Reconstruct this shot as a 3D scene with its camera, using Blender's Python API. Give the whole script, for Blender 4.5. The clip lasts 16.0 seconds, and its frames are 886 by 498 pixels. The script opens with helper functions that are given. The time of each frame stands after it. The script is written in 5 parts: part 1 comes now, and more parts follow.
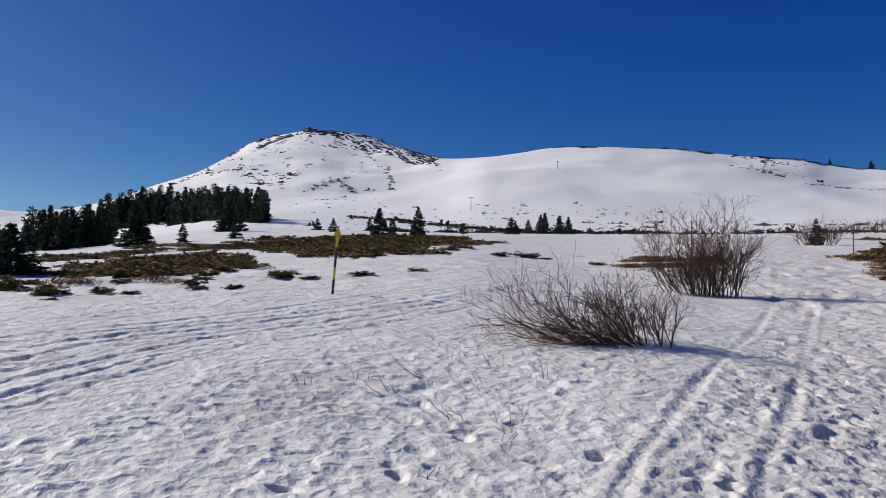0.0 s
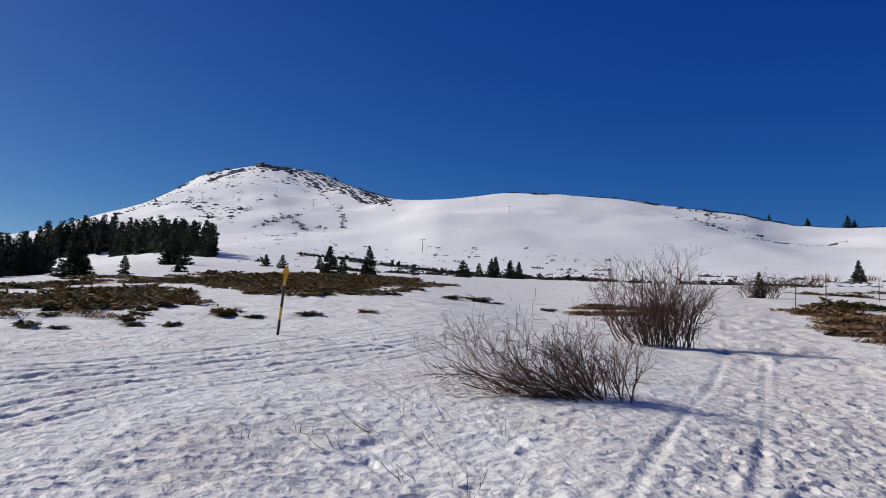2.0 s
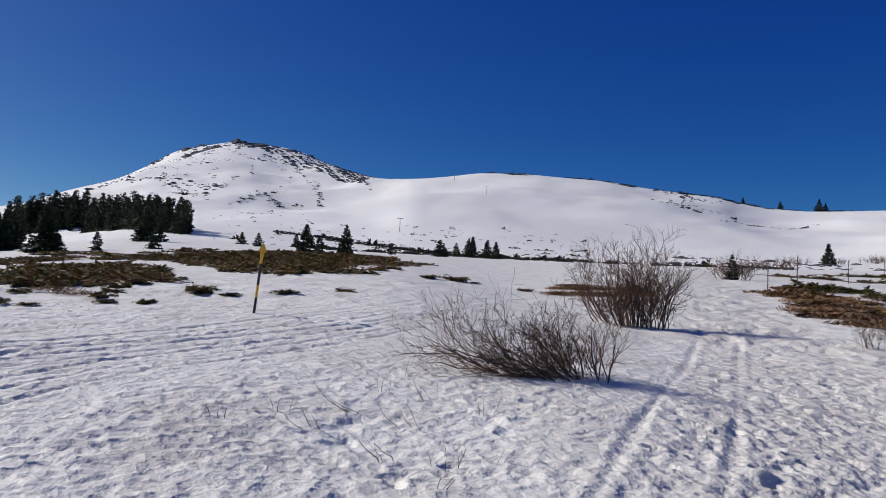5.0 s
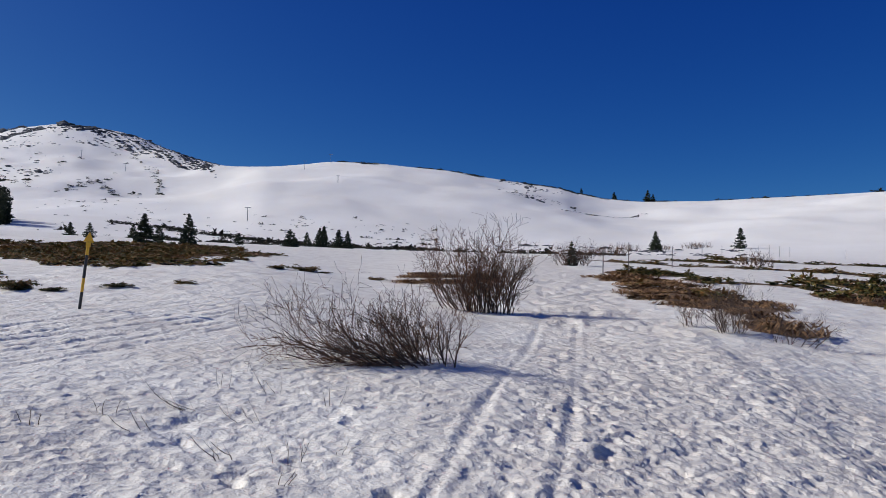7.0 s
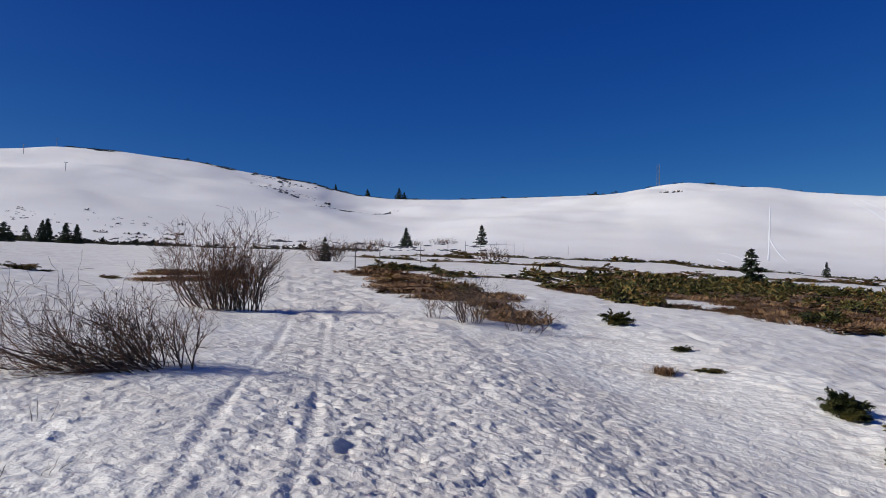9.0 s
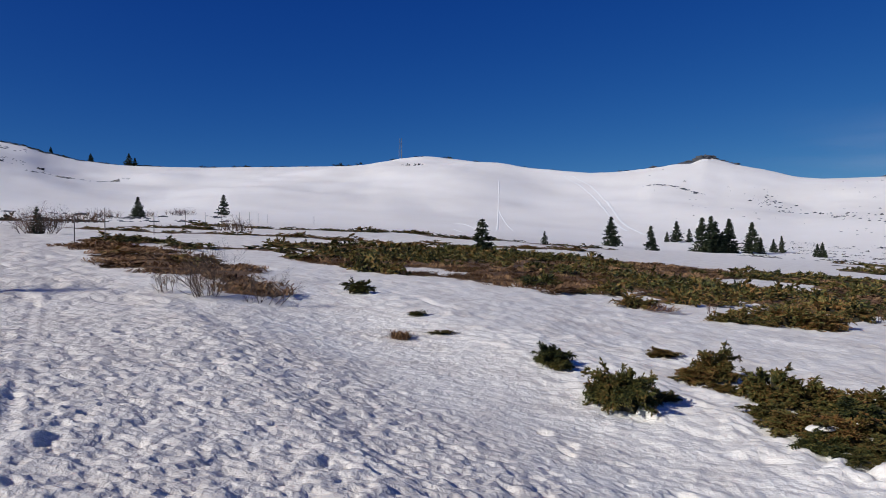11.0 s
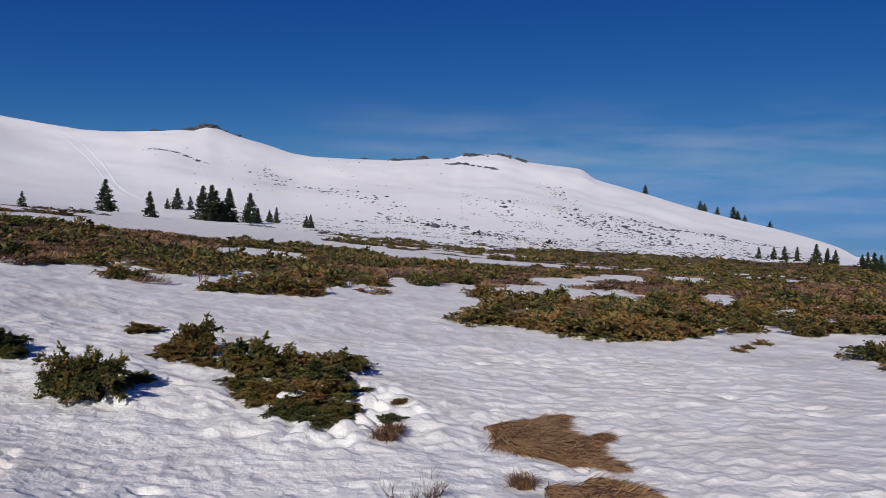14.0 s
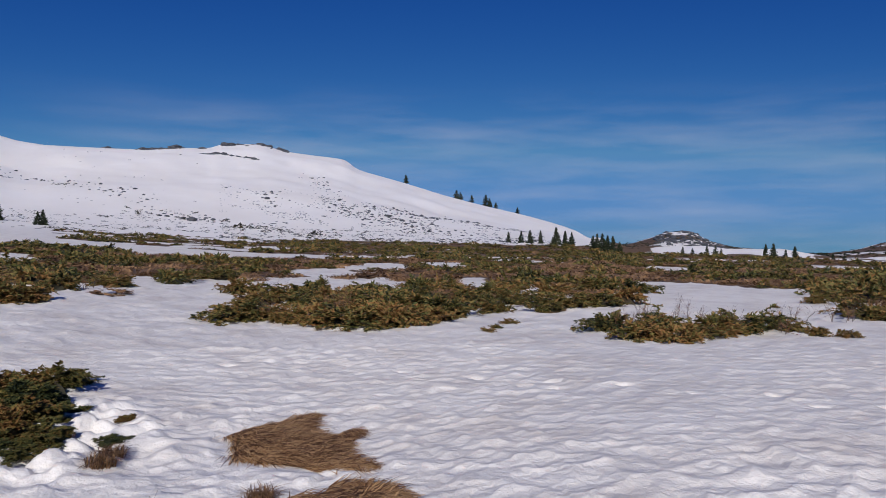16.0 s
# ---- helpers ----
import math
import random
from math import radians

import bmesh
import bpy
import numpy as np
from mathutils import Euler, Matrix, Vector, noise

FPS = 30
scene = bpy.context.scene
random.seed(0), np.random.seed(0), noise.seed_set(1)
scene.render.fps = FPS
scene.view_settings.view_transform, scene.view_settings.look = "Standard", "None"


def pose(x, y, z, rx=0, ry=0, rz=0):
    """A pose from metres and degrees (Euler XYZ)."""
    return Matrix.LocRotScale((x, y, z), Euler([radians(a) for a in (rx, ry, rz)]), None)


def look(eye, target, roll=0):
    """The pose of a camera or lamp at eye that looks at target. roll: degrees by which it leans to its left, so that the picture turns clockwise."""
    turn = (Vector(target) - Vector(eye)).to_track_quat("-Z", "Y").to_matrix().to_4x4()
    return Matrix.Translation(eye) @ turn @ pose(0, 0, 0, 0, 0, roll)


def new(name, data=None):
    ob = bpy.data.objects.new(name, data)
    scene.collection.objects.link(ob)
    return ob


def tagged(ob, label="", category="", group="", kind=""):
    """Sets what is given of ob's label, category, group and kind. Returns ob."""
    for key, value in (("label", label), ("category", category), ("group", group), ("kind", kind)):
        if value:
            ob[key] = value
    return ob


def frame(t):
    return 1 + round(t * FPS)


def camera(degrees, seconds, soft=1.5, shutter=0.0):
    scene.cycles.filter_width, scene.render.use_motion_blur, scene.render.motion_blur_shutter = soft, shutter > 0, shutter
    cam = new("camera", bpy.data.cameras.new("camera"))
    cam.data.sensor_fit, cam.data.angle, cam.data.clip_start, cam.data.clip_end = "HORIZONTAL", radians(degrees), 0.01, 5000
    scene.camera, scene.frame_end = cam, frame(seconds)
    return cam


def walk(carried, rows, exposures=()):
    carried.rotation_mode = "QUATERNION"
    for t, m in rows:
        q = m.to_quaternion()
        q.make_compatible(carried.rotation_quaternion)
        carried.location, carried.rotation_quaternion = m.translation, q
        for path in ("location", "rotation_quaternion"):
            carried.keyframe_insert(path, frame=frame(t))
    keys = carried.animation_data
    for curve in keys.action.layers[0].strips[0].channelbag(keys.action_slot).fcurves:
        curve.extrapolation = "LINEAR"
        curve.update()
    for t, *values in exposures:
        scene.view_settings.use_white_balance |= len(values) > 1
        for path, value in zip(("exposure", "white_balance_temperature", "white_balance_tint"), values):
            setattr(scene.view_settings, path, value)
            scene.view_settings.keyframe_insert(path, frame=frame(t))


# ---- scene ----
cam = camera(63.06, 16.0, soft=0.3)
# seconds, place from the first eye, and the turns of pose()
ROWS = [
    (0.0, 0.000, 0.000, 0.000, 90.95, -0.02, 0.02),
    (0.5, 0.056, 0.117, 0.010, 91.15, 0.67, -0.05),
    (1.0, 0.029, 0.226, 0.026, 92.67, -0.13, -0.97),
    (1.5, -0.019, 0.332, 0.040, 94.37, -1.11, -2.51),
    (2.0, -0.048, 0.375, 0.032, 94.29, -1.80, -3.98),
    (2.5, -0.064, 0.368, 0.027, 93.96, -2.21, -4.25),
    (3.0, -0.071, 0.384, 0.028, 93.49, -2.37, -4.24),
    (3.5, -0.072, 0.385, 0.029, 93.05, -2.51, -4.14),
    (6.0, -0.040, 0.452, 0.030, 92.59, -1.83, -8.73),
    (6.5, -0.015, 0.466, 0.021, 92.38, -1.60, -11.57),
    (7.0, 0.007, 0.494, 0.017, 92.23, -1.21, -17.48),
    (7.5, 0.016, 0.503, 0.015, 92.10, -1.07, -21.59),
    (8.0, 0.049, 0.506, 0.009, 92.11, -1.01, -24.49),
    (8.5, 0.091, 0.509, 0.008, 92.03, -0.72, -30.70),
    (11.0, 0.241, 0.470, -0.013, 89.89, 0.35, -56.67),
    (11.5, 0.311, 0.445, -0.025, 87.58, 0.53, -63.36),
    (12.0, 0.412, 0.352, -0.034, 86.90, 0.77, -70.41),
    (12.5, 0.489, 0.316, -0.031, 86.20, 0.81, -72.05),
    (13.0, 0.509, 0.365, 0.002, 86.06, 0.71, -71.98),
    (13.5, 0.690, 0.394, 0.005, 86.86, -1.00, -82.28),
    (14.0, 0.826, 0.376, -0.009, 87.74, -1.51, -94.72),
    (14.5, 0.926, 0.333, -0.030, 87.59, -1.87, -99.84),
    (15.0, 1.038, 0.267, -0.051, 87.21, -1.88, -102.10),
    (15.5, 1.122, 0.168, -0.062, 87.24, -0.10, -105.45),
    (16.0, 1.195, 0.056, -0.036, 87.28, -0.28, -113.19),
]
walk(cam, [(t, pose(x, y, 1.55 + z, rx, ry, rz)) for t, x, y, z, rx, ry, rz in ROWS],
     [(0.0, -0.04, 6350, 9), (8.6, -0.09, 6320, 9), (11.05, -0.18, 6260, 11), (11.5, -0.20, 6150, -3), (12.5, -0.20, 6240, 2), (13.1, -0.21, 6190, 1), (13.6, -0.25, 6260, 12), (16.0, -0.27, 6190, 15)])


# ---- light ----
SUN_AZ, SUN_EL = -65.0, 31.0
world = bpy.data.worlds.new("world")
scene.world = world
world.use_nodes = True
wn, wl = world.node_tree.nodes, world.node_tree.links
wn.clear()
sky = wn.new("ShaderNodeTexSky")
sky.sky_type, sky.sun_disc = "NISHITA", False
sky.sun_elevation, sky.sun_rotation = radians(SUN_EL), radians(SUN_AZ)
sky.altitude, sky.air_density, sky.dust_density, sky.ozone_density = 2000, 0.7, 0.0, 1.5
wb, wo = wn.new("ShaderNodeBackground"), wn.new("ShaderNodeOutputWorld")
wb.inputs["Strength"].default_value = 1.0
# thin mountain air: the channels fall off at rates of their own towards the zenith
split, join = wn.new("ShaderNodeSeparateColor"), wn.new("ShaderNodeCombineColor")
wl.new(sky.outputs[0], split.inputs[0])
for i, (rate, gain, most) in enumerate([(1.9, 0.0061, 0.10), (1.2, 0.0284, 0.28), (0.60, 0.131, 0.60)]):
    power, times, cap = wn.new("ShaderNodeMath"), wn.new("ShaderNodeMath"), wn.new("ShaderNodeMath")
    power.operation, times.operation, cap.operation = "POWER", "MULTIPLY", "MINIMUM"
    power.inputs[1].default_value, times.inputs[1].default_value, cap.inputs[1].default_value = rate, gain, most
    wl.new(split.outputs[i], power.inputs[0]), wl.new(power.outputs[0], times.inputs[0]), wl.new(times.outputs[0], cap.inputs[0]), wl.new(cap.outputs[0], join.inputs[i])
# the pale glow of fine ice haze round the sun
haze = wn.new("ShaderNodeTexSky")
haze.sky_type, haze.sun_disc = "NISHITA", False
haze.sun_elevation, haze.sun_rotation = radians(SUN_EL), radians(SUN_AZ)
haze.altitude, haze.air_density, haze.dust_density, haze.ozone_density = 2000, 0.0, 1.0, 0.0
wh, both_skies = wn.new("ShaderNodeBackground"), wn.new("ShaderNodeAddShader")
wh.inputs["Strength"].default_value = 0.065
wl.new(haze.outputs[0], wh.inputs[0]), wl.new(join.outputs[0], wb.inputs[0])
wl.new(wb.outputs[0], both_skies.inputs[0]), wl.new(wh.outputs[0], both_skies.inputs[1]), wl.new(both_skies.outputs[0], wo.inputs[0])
sun = new("sun", bpy.data.lights.new("sun", "SUN"))
sun.data.energy, sun.data.angle, sun.data.color = 4.3, radians(0.53), (1.0, 0.97, 0.955)
sd = Vector((math.sin(radians(SUN_AZ)) * math.cos(radians(SUN_EL)), math.cos(radians(SUN_AZ)) * math.cos(radians(SUN_EL)), math.sin(radians(SUN_EL))))
sun.matrix_world = look(sd * 100, (0, 0, 0))
scene.view_settings.exposure = 0.0


# ---- materials ----
def material(name):
    m = bpy.data.materials.new(name)
    m.use_nodes = True
    nt = m.node_tree
    return m, nt.nodes, nt.links, nt.nodes["Principled BSDF"]


def ramp(nodes, stops):
    r = nodes.new("ShaderNodeValToRGB")
    e = r.color_ramp.elements
    while len(e) < len(stops):
        e.new(0.5)
    for k, (p, c) in zip(e, stops):
        k.position, k.color = p, (*c, 1)
    return r


def noise_node(nodes, links, scale, detail=4.0, rough=0.55, vector=None):
    n = nodes.new("ShaderNodeTexNoise")
    n.inputs["Scale"].default_value, n.inputs["Detail"].default_value, n.inputs["Roughness"].default_value = scale, detail, rough
    if vector is not None:
        links.new(vector, n.inputs["Vector"])
    return n


def leafy(name, stops, rough=0.7, tint=0.25, sheen=0.25, vary=0.55, shift=0.0):
    """Foliage or grass: colour by piece, by plant and by clump."""
    m, n, l, b = material(name)
    geo, info, tc = n.new("ShaderNodeNewGeometry"), n.new("ShaderNodeObjectInfo"), n.new("ShaderNodeTexCoord")
    clump = noise_node(n, l, 1.7, 2.0, 0.5, geo.outputs["Position"])
    sprig = noise_node(n, l, 11.0, 1.0, 0.5, geo.outputs["Position"])
    both = n.new("ShaderNodeMath")
    both.operation = "MULTIPLY_ADD"
    l.new(sprig.outputs["Fac"], both.inputs[0]), l.new(clump.outputs["Fac"], both.inputs[2])
    both.inputs[1].default_value = 0.5
    field = noise_node(n, l, 0.32, 2.0, 0.5, geo.outputs["Position"])
    wide = n.new("ShaderNodeMath")
    wide.operation = "MULTIPLY_ADD"
    wide.inputs[1].default_value = 0.6
    l.new(field.outputs["Fac"], wide.inputs[0]), l.new(both.outputs[0], wide.inputs[2])
    mix = n.new("ShaderNodeMath")
    mix.operation = "MULTIPLY_ADD"
    l.new(wide.outputs[0], mix.inputs[0])
    mix.inputs[1].default_value = 1.0
    half = n.new("ShaderNodeMath")
    half.operation = "MULTIPLY_ADD"
    l.new(geo.outputs["Random Per Island"], half.inputs[0])
    half.inputs[1].default_value, half.inputs[2].default_value = vary, shift - 0.69 - vary * 0.5 - tint * 0.5 + 0.12
    add = n.new("ShaderNodeMath")
    add.operation = "MULTIPLY_ADD"
    l.new(info.outputs["Random"], add.inputs[0])
    add.inputs[1].default_value = tint
    l.new(half.outputs[0], add.inputs[2])
    l.new(add.outputs[0], mix.inputs[2])
    r = ramp(n, stops)
    l.new(mix.outputs[0], r.inputs[0])
    l.new(r.outputs[0], b.inputs["Base Color"])
    b.inputs["Roughness"].default_value = rough
    b.inputs["Specular IOR Level"].default_value = sheen
    return m


def bark(name, dark, light, scale=18.0):
    m, n, l, b = material(name)
    geo = n.new("ShaderNodeNewGeometry")
    t = noise_node(n, l, scale, 4.0, 0.6, geo.outputs["Position"])
    r = ramp(n, [(0.3, dark), (0.7, light)])
    l.new(t.outputs["Fac"], r.inputs[0]), l.new(r.outputs[0], b.inputs["Base Color"])
    b.inputs["Roughness"].default_value = 0.8
    return m


def ground_material():
    m, n, l, b = material("snow_and_turf")
    geo = n.new("ShaderNodeNewGeometry")
    pos = geo.outputs["Position"]
    cover = n.new("ShaderNodeAttribute")
    cover.attribute_name = "cover"
    # old snow: pale, faintly dirty
    dirt = noise_node(n, l, 0.9, 6.0, 0.62, pos)
    snow = ramp(n, [(0.34, (0.72, 0.66, 0.56)), (0.50, (0.815, 0.768, 0.662)), (0.64, (0.87, 0.825, 0.715))])
    l.new(dirt.outputs["Fac"], snow.inputs[0])
    speck = noise_node(n, l, 26.0, 3.0, 0.7, pos)
    sr = ramp(n, [(0.66, (1, 1, 1)), (0.78, (0.80, 0.76, 0.70))])
    l.new(speck.outputs["Fac"], sr.inputs[0])
    mul = n.new("ShaderNodeMix")
    mul.data_type, mul.blend_type = "RGBA", "MULTIPLY"
    mul.inputs[0].default_value = 0.6
    # snow turns paler with distance from the first eye
    farness = n.new("ShaderNodeAttribute")
    farness.attribute_name = "far_paleness"
    paler = n.new("ShaderNodeMix")
    paler.data_type = "RGBA"
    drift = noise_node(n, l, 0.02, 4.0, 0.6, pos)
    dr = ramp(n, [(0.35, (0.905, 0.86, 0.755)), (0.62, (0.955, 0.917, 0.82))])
    l.new(drift.outputs["Fac"], dr.inputs[0]), l.new(farness.outputs["Fac"], paler.inputs[0]), l.new(snow.outputs[0], paler.inputs[6]), l.new(dr.outputs[0], paler.inputs[7])
    # grime trodden into the trail
    boots, grime, mark = n.new("ShaderNodeAttribute"), n.new("ShaderNodeMix"), n.new("ShaderNodeMath")
    boots.attribute_name, grime.data_type, mark.operation = "trail", "RGBA", "MULTIPLY"
    blot = noise_node(n, l, 2.4, 5.0, 0.65, pos)
    l.new(boots.outputs["Fac"], mark.inputs[0]), l.new(blot.outputs["Fac"], mark.inputs[1]), l.new(mark.outputs[0], grime.inputs[0])
    grime.inputs[7].default_value = (0.65, 0.59, 0.51, 1)
    l.new(paler.outputs[2], grime.inputs[6])
    l.new(grime.outputs[2], mul.inputs[6]), l.new(sr.outputs[0], mul.inputs[7])
    # turf
    tn = noise_node(n, l, 3.5, 8.0, 0.7, pos)
    turf = ramp(n, [(0.30, (0.035, 0.03, 0.014)), (0.45, (0.11, 0.066, 0.026)), (0.58, (0.21, 0.125, 0.05)), (0.72, (0.06, 0.06, 0.02))])
    l.new(tn.outputs["Fac"], turf.inputs[0])
    edge = noise_node(n, l, 5.0, 6.0, 0.7, pos)
    e1 = n.new("ShaderNodeMath")
    e1.operation = "MULTIPLY_ADD"
    l.new(edge.outputs["Fac"], e1.inputs[0])
    e1.inputs[1].default_value = 0.5
    l.new(cover.outputs["Fac"], e1.inputs[2])
    er = ramp(n, [(0.70, (0, 0, 0)), (0.80, (1, 1, 1))])
    l.new(e1.outputs[0], er.inputs[0])
    mix = n.new("ShaderNodeMix")
    mix.data_type = "RGBA"
    l.new(er.outputs[0], mix.inputs[0]), l.new(mul.outputs[2], mix.inputs[6]), l.new(turf.outputs[0], mix.inputs[7])
    # far lowland, seen in the gap beside the last hill; blue haze painted on
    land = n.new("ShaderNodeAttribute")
    land.attribute_name = "lowland_haze"
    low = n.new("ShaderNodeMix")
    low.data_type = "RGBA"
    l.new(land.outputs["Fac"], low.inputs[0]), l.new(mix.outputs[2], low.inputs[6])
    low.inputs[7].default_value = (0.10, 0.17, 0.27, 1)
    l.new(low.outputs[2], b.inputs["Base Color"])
    b.inputs["Roughness"].default_value = 0.62
    b.inputs["Specular IOR Level"].default_value = 0.3
    b.subsurface_method = "BURLEY"
    deep = n.new("ShaderNodeMapRange")
    deep.inputs[3].default_value, deep.inputs[4].default_value = 0.6, 0.0
    l.new(er.outputs[0], deep.inputs[0]), l.new(deep.outputs[0], b.inputs["Subsurface Weight"])
    b.inputs["Subsurface Radius"].default_value, b.inputs["Subsurface Scale"].default_value = (1.0, 0.85, 0.7), 0.016
    # sun pits and firn grain
    trod = n.new("ShaderNodeAttribute")
    trod.attribute_name = "trodden"
    g1, g2, g3, g4 = noise_node(n, l, 60.0, 2.0, 0.6, pos), noise_node(n, l, 9.0, 3.0, 0.55, pos), noise_node(n, l, 3.2, 2.0, 0.5, pos), noise_node(n, l, 26.0, 2.0, 0.6, pos)
    jitter, warped = n.new("ShaderNodeVectorMath"), n.new("ShaderNodeVectorMath")
    jitter.operation, warped.operation = "SCALE", "ADD"
    jitter.inputs["Scale"].default_value = 0.16
    l.new(g2.outputs["Color"], jitter.inputs[0]), l.new(jitter.outputs[0], warped.inputs[0]), l.new(pos, warped.inputs[1])
    cells = []
    for size in (5.2, 11.5):
        cell = n.new("ShaderNodeTexVoronoi")
        cell.inputs["Scale"].default_value = size
        l.new(warped.outputs[0], cell.inputs["Vector"])
        cells.append(cell)
    pit = n.new("ShaderNodeMath")
    pit.operation = "MULTIPLY_ADD"
    l.new(cells[1].outputs["Distance"], pit.inputs[0]), l.new(cells[0].outputs["Distance"], pit.inputs[2])
    pit.inputs[1].default_value = 0.6
    s1, s2, s3 = n.new("ShaderNodeMath"), n.new("ShaderNodeMath"), n.new("ShaderNodeMath")
    s1.operation = s2.operation = s3.operation = "MULTIPLY_ADD"
    l.new(g1.outputs["Fac"], s1.inputs[0]), l.new(pit.outputs[0], s1.inputs[2])
    s1.inputs[1].default_value = 0.10
    l.new(g3.outputs["Fac"], s2.inputs[0]), l.new(s1.outputs[0], s2.inputs[2])
    s2.inputs[1].default_value = 0.6
    l.new(g4.outputs["Fac"], s3.inputs[0]), l.new(s2.outputs[0], s3.inputs[2])
    s3.inputs[1].default_value = 0.4
    bump, amount = n.new("ShaderNodeBump"), n.new("ShaderNodeMath")
    amount.operation = "MULTIPLY_ADD"
    l.new(trod.outputs["Fac"], amount.inputs[0])
    amount.inputs[1].default_value, amount.inputs[2].default_value = 0.32, 0.34
    bump.inputs["Distance"].default_value = 0.035
    l.new(amount.outputs[0], bump.inputs["Strength"])
    l.new(s3.outputs[0], bump.inputs["Height"]), l.new(bump.outputs[0], b.inputs["Normal"])
    return m


GROUND = ground_material()
JUNIPER = leafy("juniper_sprays", [(0.15, (0.016, 0.026, 0.010)), (0.40, (0.062, 0.072, 0.018)), (0.62, (0.145, 0.122, 0.028)), (0.9, (0.21, 0.10, 0.028))], tint=0.3, shift=0.08)
HEATH_JUNIPER = leafy("heath_juniper_sprays", [(0.15, (0.022, 0.029, 0.011)), (0.40, (0.10, 0.104, 0.027)), (0.62, (0.21, 0.158, 0.042)), (0.88, (0.29, 0.145, 0.047))], tint=0.35, vary=0.7, shift=0.10)
# near-black domes inside the junipers: shade between the boughs put into colour
INNER_SHADE = leafy("juniper_inner_shade", [(0.2, (0.012, 0.011, 0.006)), (0.55, (0.026, 0.023, 0.010)), (0.85, (0.05, 0.032, 0.014))])
SCRUB = leafy("hill_scrub_needles", [(0.2, (0.014, 0.017, 0.010)), (0.55, (0.030, 0.032, 0.016)), (0.85, (0.07, 0.05, 0.024))])
SPRUCE = leafy("spruce_needles", [(0.2, (0.016, 0.026, 0.014)), (0.5, (0.038, 0.054, 0.026)), (0.85, (0.085, 0.088, 0.038))])
PINE = leafy("pine_needles", [(0.2, (0.010, 0.016, 0.008)), (0.6, (0.024, 0.034, 0.015)), (0.9, (0.045, 0.05, 0.022))])
GRASS = leafy("withered_grass", [(0.15, (0.11, 0.05, 0.02)), (0.45, (0.32, 0.165, 0.066)), (0.8, (0.54, 0.33, 0.145))], 0.75, vary=1.1)
HEATH_GRASS = leafy("heath_grass", [(0.15, (0.08, 0.04, 0.018)), (0.45, (0.20, 0.108, 0.046)), (0.8, (0.34, 0.20, 0.09))], 0.75, vary=0.9)
BILBERRY = leafy("bare_bilberry", [(0.15, (0.06, 0.034, 0.018)), (0.45, (0.155, 0.086, 0.040)), (0.85, (0.26, 0.15, 0.07))], 0.8)
TWIG = bark("willow_bark", (0.046, 0.030, 0.021), (0.15, 0.096, 0.062), 30)
TWIG_RED = bark("birch_bark_reddish", (0.09, 0.042, 0.022), (0.27, 0.135, 0.066), 30)
TRUNK = bark("conifer_bark", (0.03, 0.024, 0.018), (0.09, 0.07, 0.052), 8)
ROCK = bark("lichened_rock", (0.028, 0.031, 0.036), (0.115, 0.118, 0.122), 0.6)
STEEL = bark("weathered_steel", (0.13, 0.13, 0.13), (0.22, 0.22, 0.22), 4)
WOOD = bark("grey_pole_wood", (0.12, 0.10, 0.085), (0.24, 0.21, 0.18), 12)


def paint(name, colour, wear):
    m, n, l, b = material(name)
    geo = n.new("ShaderNodeNewGeometry")
    t = noise_node(n, l, 22.0, 5.0, 0.65, geo.outputs["Position"])
    r = ramp(n, [(0.32, wear), (0.45, colour)])
    l.new(t.outputs["Fac"], r.inputs[0]), l.new(r.outputs[0], b.inputs["Base Color"])
    b.inputs["Roughness"].default_value = 0.5
    return m


YELLOW = paint("yellow_paint", (0.72, 0.40, 0.02), (0.45, 0.25, 0.03))
BLACK = paint("black_paint", (0.018, 0.018, 0.02), (0.05, 0.045, 0.04))

# ---- the lie of the land: angles of rise (degrees) seen from the first eye, by azimuth (east of north) and distance ----
EYE_Z = 1.55
NEAR_R = [8, 16, 30, 60, 160]
RISE = {
    -60: (-5.0, -2.2, -1.2, -0.6, 0.2),
    -30: (-5.4, -1.5, -0.5, 0.3, 0.8),
    -15: (-5.5, -1.2, 0.2, 1.2, 2.6),
    0: (-5.9, -0.9, 0.7, 1.7, 2.25),
    14: (-6.5, -2.1, -0.2, 1.2, 2.1),
    25: (-7.4, -2.9, -0.1, 1.3, 2.0),
    40: (-9.0, -2.9, -0.8, 0.8, 2.0),
    50: (-10.0, -3.8, -1.6, 0.2, 1.6),
    60: (-11.0, -4.8, -2.2, -0.4, 1.0),
    72: (-12.6, -6.2, -3.3, -1.7, -0.2),
    85: (-14.0, -7.2, -4.4, -2.9, -1.2),
    100: (-14.6, -7.9, -5.1, -3.7, -2.3),
    115: (-13.6, -8.1, -5.4, -4.0, -2.7),
    128: (-12.8, -7.8, -5.3, -4.1, -2.9),
    145: (-12.6, -7.6, -5.2, -4.2, -3.1),
    200: (-13.5, -8.0, -5.6, -4.6, -3.6),
    260: (-10.0, -5.0, -3.0, -2.0, -1.0),
}
SKYLINE = [(-60, 2.2), (-45, 3.0), (-31.6, 3.25), (-28.2, 3.6), (-25, 4.3), (-22, 5.5), (-18.8, 6.68), (-16.8, 7.8), (-14.7, 9.15),
           (-12.6, 9.75), (-10.5, 10.15), (-8.2, 10.1), (-6, 9.8), (-3.8, 9.05), (-1.5, 8.4), (0.7, 8.08), (3.4, 8.2), (6.1, 8.5), (8.7, 8.85),
           (11.3, 8.88), (14.8, 8.64), (18, 8.4), (20.8, 7.94), (23.5, 7.55), (26.5, 7.15), (28, 6.72), (30.3, 6.3), (33.2, 6.08)]
